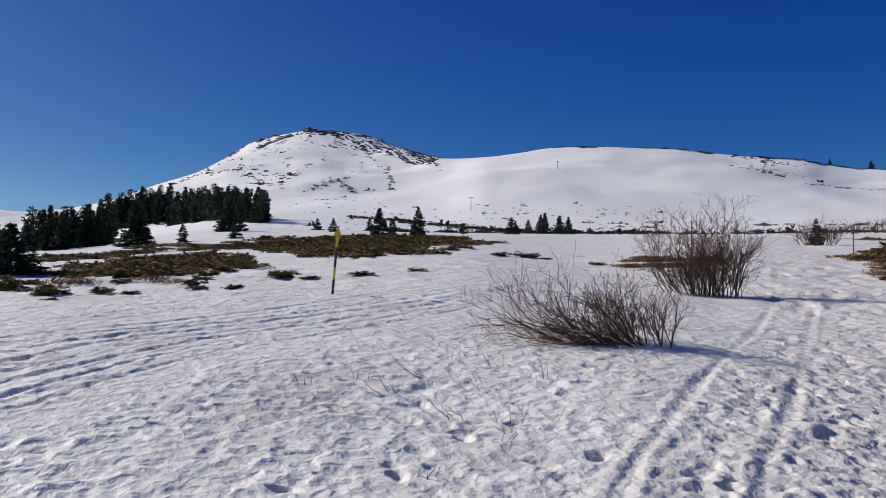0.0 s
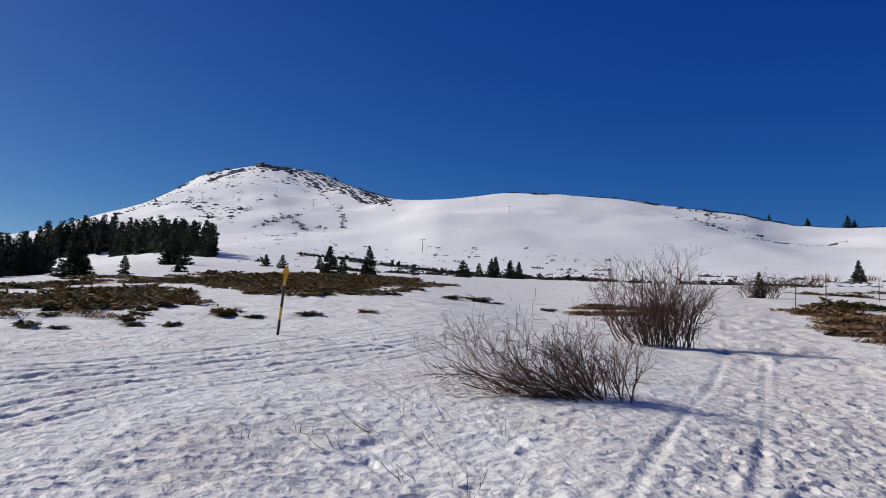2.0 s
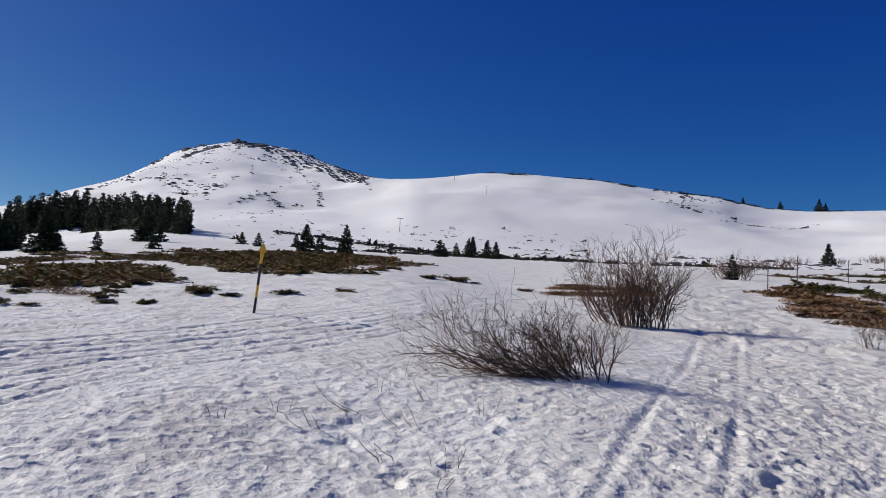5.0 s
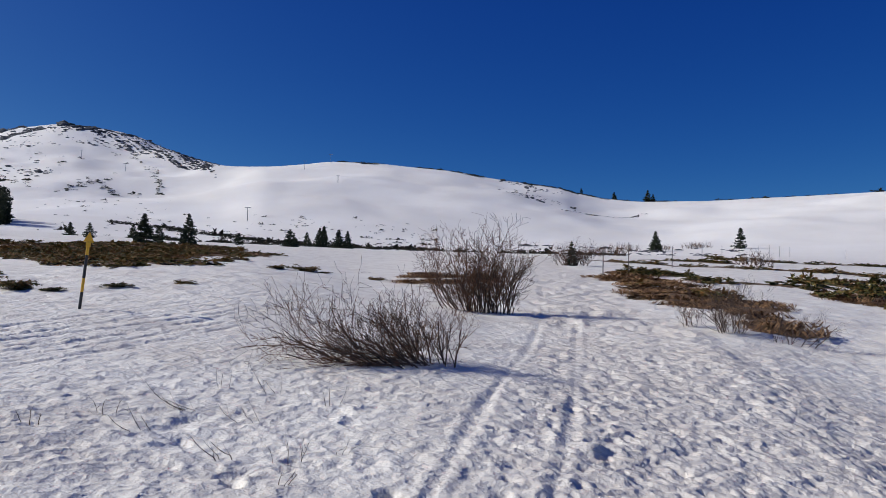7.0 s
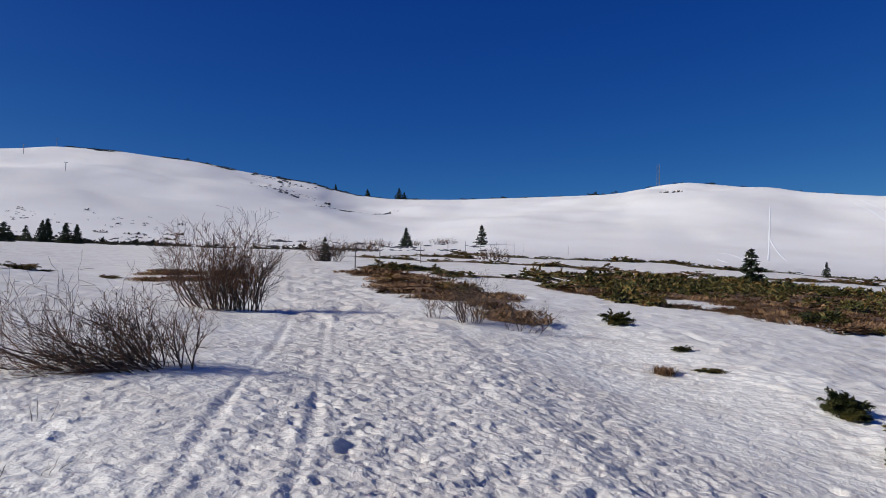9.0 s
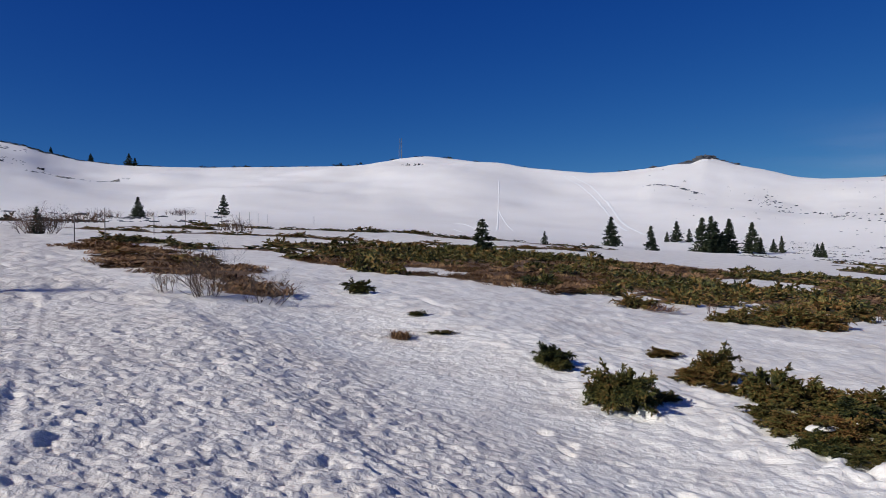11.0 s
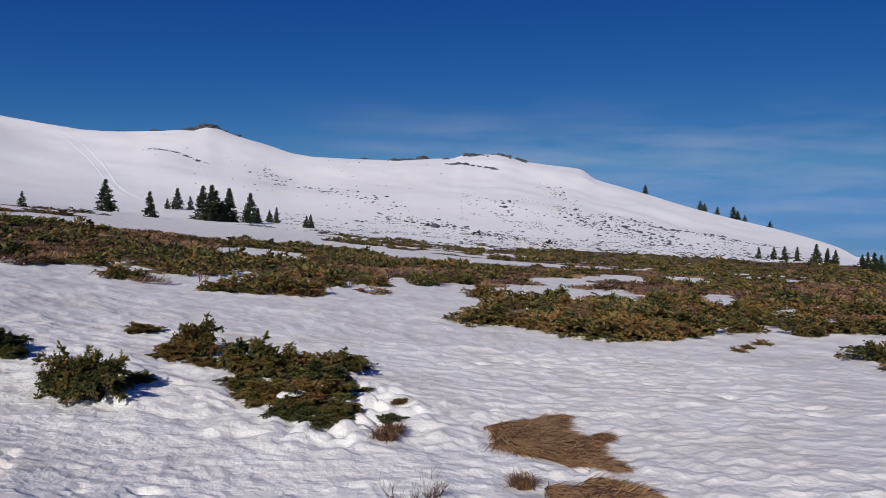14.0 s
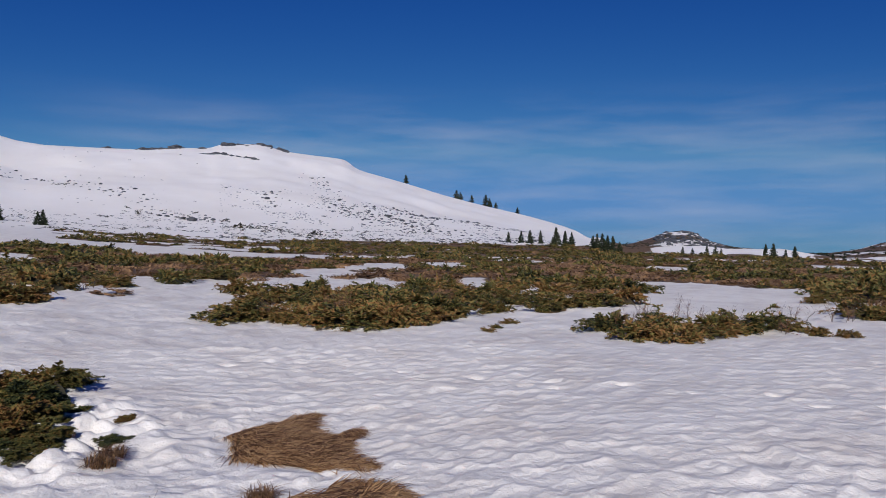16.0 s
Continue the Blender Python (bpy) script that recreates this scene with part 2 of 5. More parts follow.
SKYLINE_EAST = [(37.5, 6.1), (41, 6.22), (45, 6.33), (50.5, 6.5), (53.5, 7.08), (55.3, 7.24), (57, 7.08), (59.7, 6.7), (64, 6.07), (68.5, 5.7),
                (71.2, 5.76), (73, 5.95), (75.4, 6.2), (76.6, 6.62), (78, 6.24), (80.5, 5.32), (83.3, 4.71), (86.5, 4.64), (90.4, 4.62),
                (93.5, 4.85), (95.2, 4.9), (96.2, 5.2), (98.6, 5.3), (101.2, 4.76), (102.6, 4.6), (105.3, 4.27), (106.5, 3.5), (108.4, 2.95), (110.6, 2.33),
                (113.3, 1.52), (116.5, 0.7), (120, -0.12), (123.4, -1.15), (125.4, -2.12), (127.2, -2.2), (129, -1.75), (130.6, -1.22),
                (132, -1.15), (133.4, -1.85), (135, -2.25), (138, -2.45), (140.4, -2.6), (142.8, -2.3), (145, -1.7), (160, -2.2), (200, -3.0), (260, 0.5)]


def smooth_table(keys, values, x):
    """Values at x, by monotone cubic pieces through the keys."""
    k, v = np.asarray(keys, float), np.asarray(values, float)
    d = np.diff(v) / np.diff(k)
    m = np.zeros(len(k))
    m[1:-1] = np.where(d[:-1] * d[1:] > 0, 2 * d[:-1] * d[1:] / np.where(d[:-1] + d[1:] == 0, 1, d[:-1] + d[1:]), 0)
    m[0], m[-1] = d[0], d[-1]
    i = np.clip(np.searchsorted(k, x) - 1, 0, len(k) - 2)
    h = k[i + 1] - k[i]
    t = np.clip((x - k[i]) / h, 0, 1)
    return (v[i] * (1 + 2 * t) * (1 - t) ** 2 + m[i] * h * t * (1 - t) ** 2 + v[i + 1] * t * t * (3 - 2 * t) + m[i + 1] * h * t * t * (t - 1))


def step(a, b, x):
    t = np.clip((x - a) / (b - a), 0, 1)
    return t * t * (3 - 2 * t)


def ridge_distance(az):
    return 560 + 420 * (1 - step(-8, 4, az)) + 1100 * step(124, 128.5, az)


AZ_KEYS = np.array(sorted(RISE), float)
AZ_WRAP = np.append(AZ_KEYS, 300.0)
RISE_COLS = [np.array([RISE[int(k)][j] for k in AZ_KEYS] + [RISE[-60][j]]) for j in range(5)]
SKY = SKYLINE + SKYLINE_EAST + [(300, 2.2)]


def lie(x, y):
    """Ground height under (x, y), without small relief. The first eye is at (0, 0, EYE_Z)."""
    x, y = np.asarray(x, float), np.asarray(y, float)
    r = np.maximum(np.hypot(x, y), 1e-6)
    az = np.degrees(np.arctan2(x, y))
    az = np.where(az < -60, az + 360, az)
    tan = [np.tan(np.radians(smooth_table(AZ_WRAP, c, az))) for c in RISE_COLS]
    zs = [rr * t for rr, t in zip(NEAR_R, tan)]
    near = -EYE_Z + x * -0.055 + y * 0.095
    rr = ridge_distance(az)
    sky_az, sky_el = [a for a, _ in SKY], [b for _, b in SKY]
    crest = smooth_table(sky_az, sky_el, az)
    broad = sum(smooth_table(sky_az, sky_el, np.clip(az + o, -60, 300)) for o in (-6, -4, -2, 0, 2, 4, 6)) / 7
    gap = crest - broad
    broad = broad + 0.5 * (gap - np.sqrt(gap * gap + 0.03))
    up = np.clip((r - 160) / (rr - 160), 0, 1) ** 5
    zr = rr * np.tan(np.radians(broad + (crest - broad) * up))
    logr = np.log(r)
    keys = [math.log(3.0)] + [math.log(v) for v in NEAR_R]
    k3 = -EYE_Z + 3.0 * (np.sin(np.radians(az)) * -0.055 + np.cos(np.radians(az)) * 0.095)
    vals = [k3] + zs
    # heights are joined in log distance, with slopes from the neighbours
    z = np.where(r <= 3.0, near, 0.0)
    slopes = []
    for i in range(6):
        if i == 0:
            slopes.append((k3 + EYE_Z))
        elif i == 5:
            slopes.append((vals[5] - vals[4]) / (keys[5] - keys[4]) * 1.25)
        else:
            slopes.append(0.5 * ((vals[i + 1] - vals[i]) / (keys[i + 1] - keys[i]) + (vals[i] - vals[i - 1]) / (keys[i] - keys[i - 1])))
    for i in range(5):
        h = keys[i + 1] - keys[i]
        t = np.clip((logr - keys[i]) / h, 0, 1)
        piece = (vals[i] * (1 + 2 * t) * (1 - t) ** 2 + slopes[i] * h * t * (1 - t) ** 2 + vals[i + 1] * t * t * (3 - 2 * t) + slopes[i + 1] * h * t * t * (t - 1))
        z = np.where((r > 3.0) & (logr >= keys[i] - 1e-9) & (logr <= keys[i + 1] + 1e-9), piece, z)
    # the hillside: concave at the foot, rounded at the top
    t = np.clip((r - 160) / (rr - 160), 0, 1)
    s0 = slopes[5] / 160.0 * (rr - 160)
    rise = zr - vals[5]
    s0 = np.clip(s0, 0, np.maximum(rise, 0.0) * 0.9)
    hill = vals[5] * (1 + 2 * t) * (1 - t) ** 2 + s0 * t * (1 - t) ** 2 + zr * t * t * (3 - 2 * t) + (zr / rr * 1.35 * (rr - 160)) * t * t * (t - 1) * 0.75
    # beyond the plateau's edge the land stays low up to the last hill
    foot = np.degrees(np.arctan(vals[5] / 160.0))
    low = r * np.tan(np.radians(foot - 0.12 + (crest - foot + 0.12) * t ** 3))
    east = step(124.5, 127.0, az) * (1 - step(230, 300, az))
    hill = hill * (1 - east) + low * east
    z = np.where(r > 160, hill, z)
    back = zr - (r - rr) * 0.30 + 0.30 * 60 * (1 - np.exp(-(np.maximum(r - rr, 0)) / 60))
    z = np.where(r > rr, np.maximum(back, -0.0452 * np.maximum(r, 1)), z)
    return EYE_Z + z


# ---- small relief ----
def lattice(ix, iy, seed):
    h = (ix.astype(np.int64) * 374761393 + iy.astype(np.int64) * 668265263 + seed * 974634721) & 0xFFFFFFFF
    h = ((h ^ (h >> 13)) * 1274126177) & 0xFFFFFFFF
    return ((h ^ (h >> 16)) & 0xFFFF) / 65535.0


def wave(x, y, size, seed=0):
    """Smooth random height between -1 and 1, with lumps of about that size in metres."""
    x, y = np.asarray(x, float) / size, np.asarray(y, float) / size
    ix, iy = np.floor(x), np.floor(y)
    fx, fy = x - ix, y - iy
    fx, fy = fx * fx * (3 - 2 * fx), fy * fy * (3 - 2 * fy)
    a, b, c, d = lattice(ix, iy, seed), lattice(ix + 1, iy, seed), lattice(ix, iy + 1, seed), lattice(ix + 1, iy + 1, seed)
    return 2 * ((a * (1 - fx) + b * fx) * (1 - fy) + (c * (1 - fx) + d * fx) * fy) - 1


def bowls(x, y, size, seed=0):
    """Squared distance to the nearest of scattered points: shallow bowls that meet in sharp rims."""
    x, y = np.asarray(x, float) / size, np.asarray(y, float) / size
    ix, iy = np.floor(x), np.floor(y)
    best = np.full(np.shape(x), 9.0)
    for a in (-1, 0, 1):
        for b in (-1, 0, 1):
            px, py = ix + a + lattice(ix + a, iy + b, seed), iy + b + lattice(ix + a, iy + b, seed + 57)
            best = np.minimum(best, (x - px) ** 2 + (y - py) ** 2)
    return np.minimum(best, 1.0)


def line_distance(x, y, line):
    """Distance to a bent line, and how far along it."""
    best, along, run = np.full(np.shape(x), 1e9), np.zeros(np.shape(x)), 0.0
    for (ax, ay), (bx, by) in zip(line[:-1], line[1:]):
        dx, dy = bx - ax, by - ay
        n = math.hypot(dx, dy)
        t = np.clip(((x - ax) * dx + (y - ay) * dy) / n ** 2, 0, 1)
        d = np.hypot(x - ax - t * dx, y - ay - t * dy)
        along = np.where(d < best, run + t * n, along)
        best = np.minimum(best, d)
        run += n
    return best, along


def inside(x, y, poly):
    """Signed distance to a polygon's edge, positive inside."""
    d, _ = line_distance(x, y, poly + poly[:1])
    odd = np.zeros(np.shape(x), bool)
    for (ax, ay), (bx, by) in zip(poly, poly[1:] + poly[:1]):
        if ay != by:
            odd ^= ((ay > y) != (by > y)) & (x < (bx - ax) * (y - ay) / (by - ay) + ax)
    return np.where(odd, d, -d)


TRACK_WEST = [(-0.9, 0.2), (1.2, 4.4), (2.3, 6.4), (3.8, 9.0), (7.1, 15.4), (17.3, 37.5), (33.0, 75.0)]
TRACK_EAST = [(-0.2, 0.0), (1.9, 4.3), (2.75, 5.7), (4.2, 8.4), (7.8, 15.1), (18.6, 37.6), (34.0, 75.0)]
TRAIL = [(0.9, -1.5), (2.4, 2.0), (3.9, 4.45), (5.5, 7.9), (6.7, 11.0), (9.4, 18.0), (18.0, 37.5), (34.0, 76.0)]
SLED_TRACKS = [
    [(-3.0, 4.9), (-2.9, 5.4), (-2.6, 6.3), (-2.2, 7.2), (-1.2, 8.5), (0.1, 10.4), (2.2, 14.6), (3.6, 18.0)],
    [(-3.6, 5.9), (-3.4, 6.8), (-2.9, 7.6), (-2.2, 8.5), (-1.4, 9.5), (0.1, 11.4), (1.9, 14.9), (3.2, 18.0)],
    [(-4.1, 6.7), (-3.7, 7.4), (-3.1, 8.1), (-2.1, 9.5), (-0.8, 11.7), (0.7, 13.9), (2.0, 17.0)],
]
FOOT_LINES = [[(4.3, 1.2), (4.8, 1.7), (5.9, 2.0), (6.2, 2.7), (6.5, 3.3), (7.0, 3.6)], [(11.7, -1.1), (11.4, -2.2), (10.4, -2.8), (9.7, -3.3), (8.4, -4.1), (8.1, -4.4), (6.5, -5.7), (5.1, -6.6)]]
BOOT_HOLES = [(2.59, 4.93), (3.07, 4.73), (3.16, 5.47), (4.43, 7.98), (1.72, 4.53), (4.12, 5.48), (6.10, 7.15), (2.03, 5.51), (3.03, 6.26), (5.63, 8.86), (0.94, 4.38), (1.58, 4.00), (0.13, 4.66), (0.48, 5.05), (-0.82, 3.71), (-0.26, 3.99)]
SKI_LINE = [(14.7, 11.7), (12.3, 7.9), (12.0, 6.4), (12.2, 5.0), (13.2, 2.0)]


def trail_half(s):
    """Half the width of the trodden trail, by the way along it."""
    return 1.35 + 0.95 * (1 - step(8, 15, s)) + 0.01 * s


HEATH = [
    [(-24.4, 65.0), (-18.6, 61.7), (-16.0, 68.9), (-10.5, 74.0), (-0.6, 74.0), (3.7, 56.8), (-0.1, 30.4), (-1.8, 26.8), (-3.2, 23.4), (-6.4, 31.1), (-9.6, 41.5), (-17.1, 49.2)],
    [(17.3, 31.4), (23.1, 37.7), (20.8, 29.7), (19.1, 24.6), (13.3, 16.8), (11.3, 15.0), (10.9, 16.0), (13.1, 21.3)],
    [(14.4, 18.0), (15.8, 18.4), (11.6, 12.5), (10.2, 11.0), (9.9, 12.0), (11.8, 15.0)],
    [(23.1, 37.2), (30.1, 45.4), (25.5, 35.5), (20.8, 29.7)],
    [(5.9, 25.6), (7.6, 25.2), (9.4, 25.6), (10.6, 29.0), (11.0, 36.5), (8.0, 33.0), (6.6, 28.0)]] + [[(23.7, 23.9), (21.8, 19.6), (19.8, 15.9), (22.7, 15.0), (20.4, 11.0), (19.9, 8.2), (20.0, 6.5), (18.9, 4.7), (19.6, 2.7), (21.1, 1.6), (26.6, -1.0),
     (30.8, -3.5), (27.1, -4.4), (22.9, -5.2), (18.8, -2.2), (15.8, -1.9), (15.2, -3.2), (14.4, -5.3), (17.9, -7.4), (15.4, -8.1), (18.1, -11.2),
     (27.1, -20.8), (20.2, -23.0), (13.9, -17.3), (11.0, -15.0), (8.0, -22.0), (20.0, -60.0), (60.0, -85.0), (90.0, -70.0), (80.0, -30.0),
     (66.4, -4.9), (73.0, 0.0), (79.0, 7.0), (70.0, 16.3), (63.4, 25.2), (54.8, 32.4), (47.4, 33.2), (43.4, 38.2), (37.6, 39.2)]] + [[(150.0, 13.7), (163.0, 3.0), (172.0, -20.0), (172.0, -60.0), (150.0, -100.0), (95.0, -75.0), (85.0, -25.0), (99.0, -0.5), (102.0, 6.7)],
    [(10.0, -30.0), (20.0, -58.0), (60.0, -83.0), (90.0, -68.0), (150.0, -98.0), (165.0, -75.0), (150.0, -128.0), (90.0, -145.0), (30.0, -120.0)],
]
HEATH += [
    [(-10.4, 19.0), (-12.1, 23.4), (-10.9, 23.8), (-16.2, 39.2), (-15.3, 44.0), (-7.8, 27.8), (-4.4, 20.6), (-4.1, 18.7), (-5.0, 17.9), (-5.4, 16.5), (-5.8, 14.9), (-5.7, 13.8), (-6.3, 13.4), (-7.6, 14.7)],
    [(-20.6, 35.3), (-24.7, 46.2), (-24.2, 51.5), (-26.2, 61.9), (-24.4, 65.0), (-20.0, 53.1), (-20.7, 48.6), (-18.6, 39.6), (-18.6, 34.7)],
]
HEATH_BANDS = [  # middle line and half width
    ([(62.8, 66.8), (69.7, 68.2), (77.1, 67.0), (85.9, 68.3), (93.6, 68.2), (82.6, 55.8), (80.3, 49.6), (89.7, 49.6), (91.5, 45.8), (102.1, 43.8), (110.2, 41.4)], 1.6),
    ([(47.6, 50.7), (51.3, 48.8), (50.7, 44.2), (52.6, 42.0), (55.4, 40.2), (57.8, 37.0), (66.3, 35.8), (77.8, 36.2), (88.4, 35.6)], 1.5),
    ([(46.1, 69.7), (48.6, 68.0), (52.0, 68.9), (50.3, 62.8)], 2.0),
    ([(62.9, 81.6), (60.7, 72.1), (62.8, 66.8)], 1.2),
    ([(36.1, 62.6), (37.0, 57.9), (37.7, 54.1), (43.1, 53.4), (47.6, 50.7)], 1.3),
    ([(22.8, 36.8), (25.6, 38.1), (26.7, 36.9)], 1.6),
    ([(21.9, 30.1), (25.7, 31.9), (30.7, 31.8)], 1.0),
]
# snow left lying in the heath: place, half length away from the trail, half width
SNOW_GAPS = [
    (56.0, -23.6, 10.0, 2.3), (48.0, -14.3, 8.0, 2.1), (38.5, -9.3, 7.5, 2.1), (27.0, -5.7, 7.5, 2.1), (52.0, -17.0, 7.0, 2.2), (70.0, -38.5, 8.0, 4.0), (27.5, -12.6, 5.5, 1.1), (17.4, -4.8, 1.4, 0.7),
    (29.0, -8.6, 4.8, 1.4), (22.5, -12.7, 5.5, 1.2), (52.0, -43.5, 11.0, 2.4), (64.0, -82.0, 13.0, 4.0), (28.2, -0.1, 5.5, 0.8), (25.5, 1.3, 2.0, 0.7), (25.0, 17.4, 2.4, 1.7), (51.0, 8.8, 9.0, 3.0),
    (24.0, 4.3, 2.2, 1.3), (-13.0, 43.0, 3.0, 2.6), (-5.6, 24.5, 2.0, 1.6),
]
MATS = [
    [(7.62, -0.57), (7.95, -0.75), (8.23, -1.04), (8.35, -1.55), (8.1, -1.62), (7.85, -1.38), (7.7, -1.6), (7.78, -1.85), (7.31, -1.92), (7.35, -1.68), (6.9, -1.55), (6.52, -1.65), (6.51, -1.15), (6.98, -0.91), (7.2, -0.7)],
    [(5.75, -0.78), (6.19, -1.05), (6.28, -1.25), (6.05, -1.3), (6.12, -1.5), (5.91, -1.58), (5.5, -1.5), (5.4, -1.0), (5.55, -0.85)],
]


def heath_cover(x, y):
    """How bare of snow the ground is, from 0 to 1."""
    x, y = np.asarray(x, float), np.asarray(y, float)
    r = np.hypot(x, y)
    best = np.full(np.shape(x), -50.0)
    for poly in HEATH:
        best = np.maximum(best, inside(x, y, poly))
    best = best + 0.014 * np.maximum(r - 30, 0)
    ragged = 1.0 * wave(x, y, 2.3, 11) + 0.6 * wave(x, y, 0.9, 12) + 0.02 * r * wave(x, y, 5.0, 13)
    gaps = np.maximum(0, wave(x, y, 3.6, 14) + 0.55 * wave(x, y, 1.4, 15) - np.where(x < 6, 0.30, 0.29)) * 5.0
    gaps = gaps + 12 * np.maximum(0, wave(x, y, 8.0, 19) - np.where(x < 6, 0.50, 0.55)) * (r > 14)
    bare = step(-0.3, 0.5, best + ragged * 0.7 - np.where(best > 0, gaps, 0))
    streak = wave(np.degrees(np.arctan2(x, y)) * 0.22, r / 6.0, 1.0, 45) + 0.5 * wave(np.degrees(np.arctan2(x, y)) * 0.6, r / 2.5, 1.0, 46)
    bare = np.where(r > 78, bare * step(0.0, 0.3, streak + 0.9 * step(96, 104, np.degrees(np.arctan2(x, y))) + 0.9 * (1 - step(68, 76, np.degrees(np.arctan2(x, y))))), bare)
    for line, wide in HEATH_BANDS:
        bare = np.maximum(bare, 1 - step(wide * 0.6, wide * 1.1, line_distance(x, y, line)[0] + 0.8 * wave(x, y, 2.5, 56)))
    for gx, gy, long, wide in SNOW_GAPS:
        away = math.hypot(gx, gy)
        p, q = ((x - gx) * gx + (y - gy) * gy) / away / long, ((y - gy) * gx - (x - gx) * gy) / away / wide
        bare = bare * step(0.75, 1.25, np.hypot(p, q) + 0.35 * wave(x, y, 1.7, 16))
    for poly in MATS:
        bare = np.maximum(bare, step(-0.02, 0.08, inside(x, y, poly) - 0.05 + 0.10 * wave(x, y, 0.22, 71)))
    far = (r > 330) & (np.degrees(np.arctan2(x, y)) > 125.5) & (np.degrees(np.arctan2(x, y)) < 152)
    return np.where(far, step(-0.35, 0.05, wave(x, y, 90, 43) + 0.7 * wave(x, y, 30, 44) + 0.2 - 0.45 * step(129, 130, np.degrees(np.arctan2(x, y))) * (1 - step(134, 135, np.degrees(np.arctan2(x, y))))), bare)


def bank(x, y):
    """The trail's shoulder, which falls away to the east."""
    across = (x - 3.7) * 0.88 - (y - 3.3) * 0.47
    return -(0.08 * step(0.0, 0.6, across) + 0.14 * step(0.3, 2.2, across)) * (1 - step(2.6, 5.0, across)) * step(-1, 2.5, y) * (1 - step(10, 15, y))


def relief(x, y):
    """Sun cups, trodden snow, tracks and footprints."""
    r = np.hypot(x, y)
    fade = 1 - step(50, 110, r)
    u, v = 0.82 * x - 0.57 * y, 0.57 * x + 0.82 * y
    p, q = 0.55 * x + 0.84 * y, 0.84 * x - 0.55 * y
    warp = 0.10 * wave(x, y, 0.4, 26)
    lee = step(2.2, 5.0, 0.88 * (x - 3.7) - 0.47 * (y - 3.3))
    deep = (0.85 + 0.5 * wave(x, y, 1.3, 27)) * (1 - 0.8 * lee)
    cups = deep * (0.026 * (bowls(x * 0.7 + warp, y + warp, 0.15, 1) - 0.25) + 0.016 * (bowls(u * 0.9, v + 0.4 * warp, 0.08, 2) - 0.25) - 0.022 * np.maximum(0, wave(p, q, 0.13, 42) - 0.45))
    cups = cups + 0.0035 * wave(x, y, 0.045, 28) * (1 - 0.6 * lee) + 0.006 * wave(x, y * 1.4, 0.42, 3) + 0.03 * wave(x, y, 2.7, 4)
    cups = cups + lee * (0.8 + 0.5 * wave(x, y, 2.1, 39)) * (0.024 * (bowls(x * 1.2 + warp, y * 0.8 + warp, 0.36, 40) - 0.25) + 0.046 * (bowls(x + 0.5 * warp, y * 0.75 - 0.5 * warp, 0.19, 29) - 0.25) + 0.012 * (bowls(x, y, 0.09, 69) - 0.25))
    cups = cups + step(9, 16, r) * (0.06 * (bowls(x + warp, y + warp, 0.55, 67) - 0.25) + 0.02 * wave(u, v, 0.8, 68))
    # thin crusts that broke and slid stand up to the sun
    cups = cups - lee * 0.016 * step(0.50, 0.80, wave(x * 1.3, y * 0.7, 0.32, 61)) * step(0.1, 0.5, wave(x, y, 2.2, 62))
    for poly in MATS:
        cups = cups * (1 - step(-0.15, 0.05, inside(x, y, poly)))
    for line in SLED_TRACKS:
        cups = cups * (0.25 + 0.75 * step(0.5, 1.0, line_distance(x, y, line)[0]))
    pitted = 0.18 + np.exp(-((x - 0.4) ** 2 + (y - 4.8) ** 2) / 2.5)
    cups = cups - pitted * 0.05 * np.maximum(0, wave(p * 1.4, q, 0.21, 33) - 0.35) - pitted * 0.04 * np.maximum(0, wave(u, v, 0.55, 34) - 0.45)
    melt = np.exp(-((x - 8.1) ** 2 + (y - 0.6) ** 2) / 1.6) + 0.7 * np.exp(-((x - 8.6) ** 2 + (y - 3.0) ** 2) / 1.5)
    cups = cups + melt * (0.07 * wave(u, v, 0.34, 35) + 0.05 * wave(p, q, 0.18, 36))
    # rounded lumps of melting snow below the juniper and round the bare grass
    rim = np.exp(-((x - 8.7) ** 2 / 0.9 + (y - 0.45) ** 2 / 0.22)) + 0.8 * np.exp(-((x - 7.6) ** 2 / 0.3 + (y - 0.95) ** 2 / 0.3)) + 0.5 * np.exp(-((x - 6.45) ** 2 / 0.05 + (y + 1.2) ** 2 / 0.3)) + 0.5 * np.exp(-((x - 8.25) ** 2 / 0.12 + (y + 0.9) ** 2 / 0.4))
    cups = cups + np.minimum(rim, 1) * np.maximum(0, 0.085 * np.sqrt(np.maximum(0, 1 - bowls(x + 0.6 * warp, y + 0.6 * warp, 0.21, 73) / 0.26)) - 0.01)
    d, s = line_distance(x, y, TRAIL)
    trod = 1 - step(trail_half(s) * 0.7, trail_half(s) * 1.15, d + 0.3 * wave(x, y, 0.9, 17))
    lumps = 0.006 * wave(p, q, 0.36, 5) + 0.010 * wave(u, v, 0.15, 6) + 0.010 * wave(p * 1.3, q, 0.08, 10) + 0.005 * wave(x, y, 0.045, 50)
    lumps = lumps - 0.026 * step(0.30, 0.62, wave(u, v * 0.8, 0.13, 7)) * (0.6 + 0.5 * wave(x, y, 1.1, 49)) - 0.016 * step(0.25, 0.55, wave(x, y, 0.08, 37)) - 0.011 * step(0.2, 0.5, wave(q, p, 0.05, 55))
    tracks = np.minimum(line_distance(x, y, TRACK_WEST)[0], line_distance(x, y, TRACK_EAST)[0])
    z = (cups * (1 - 0.45 * trod) + lumps * trod) * (1 - 0.75 * np.exp(-(tracks / 0.09) ** 2))
    far_trail = trod * step(11, 17, r)
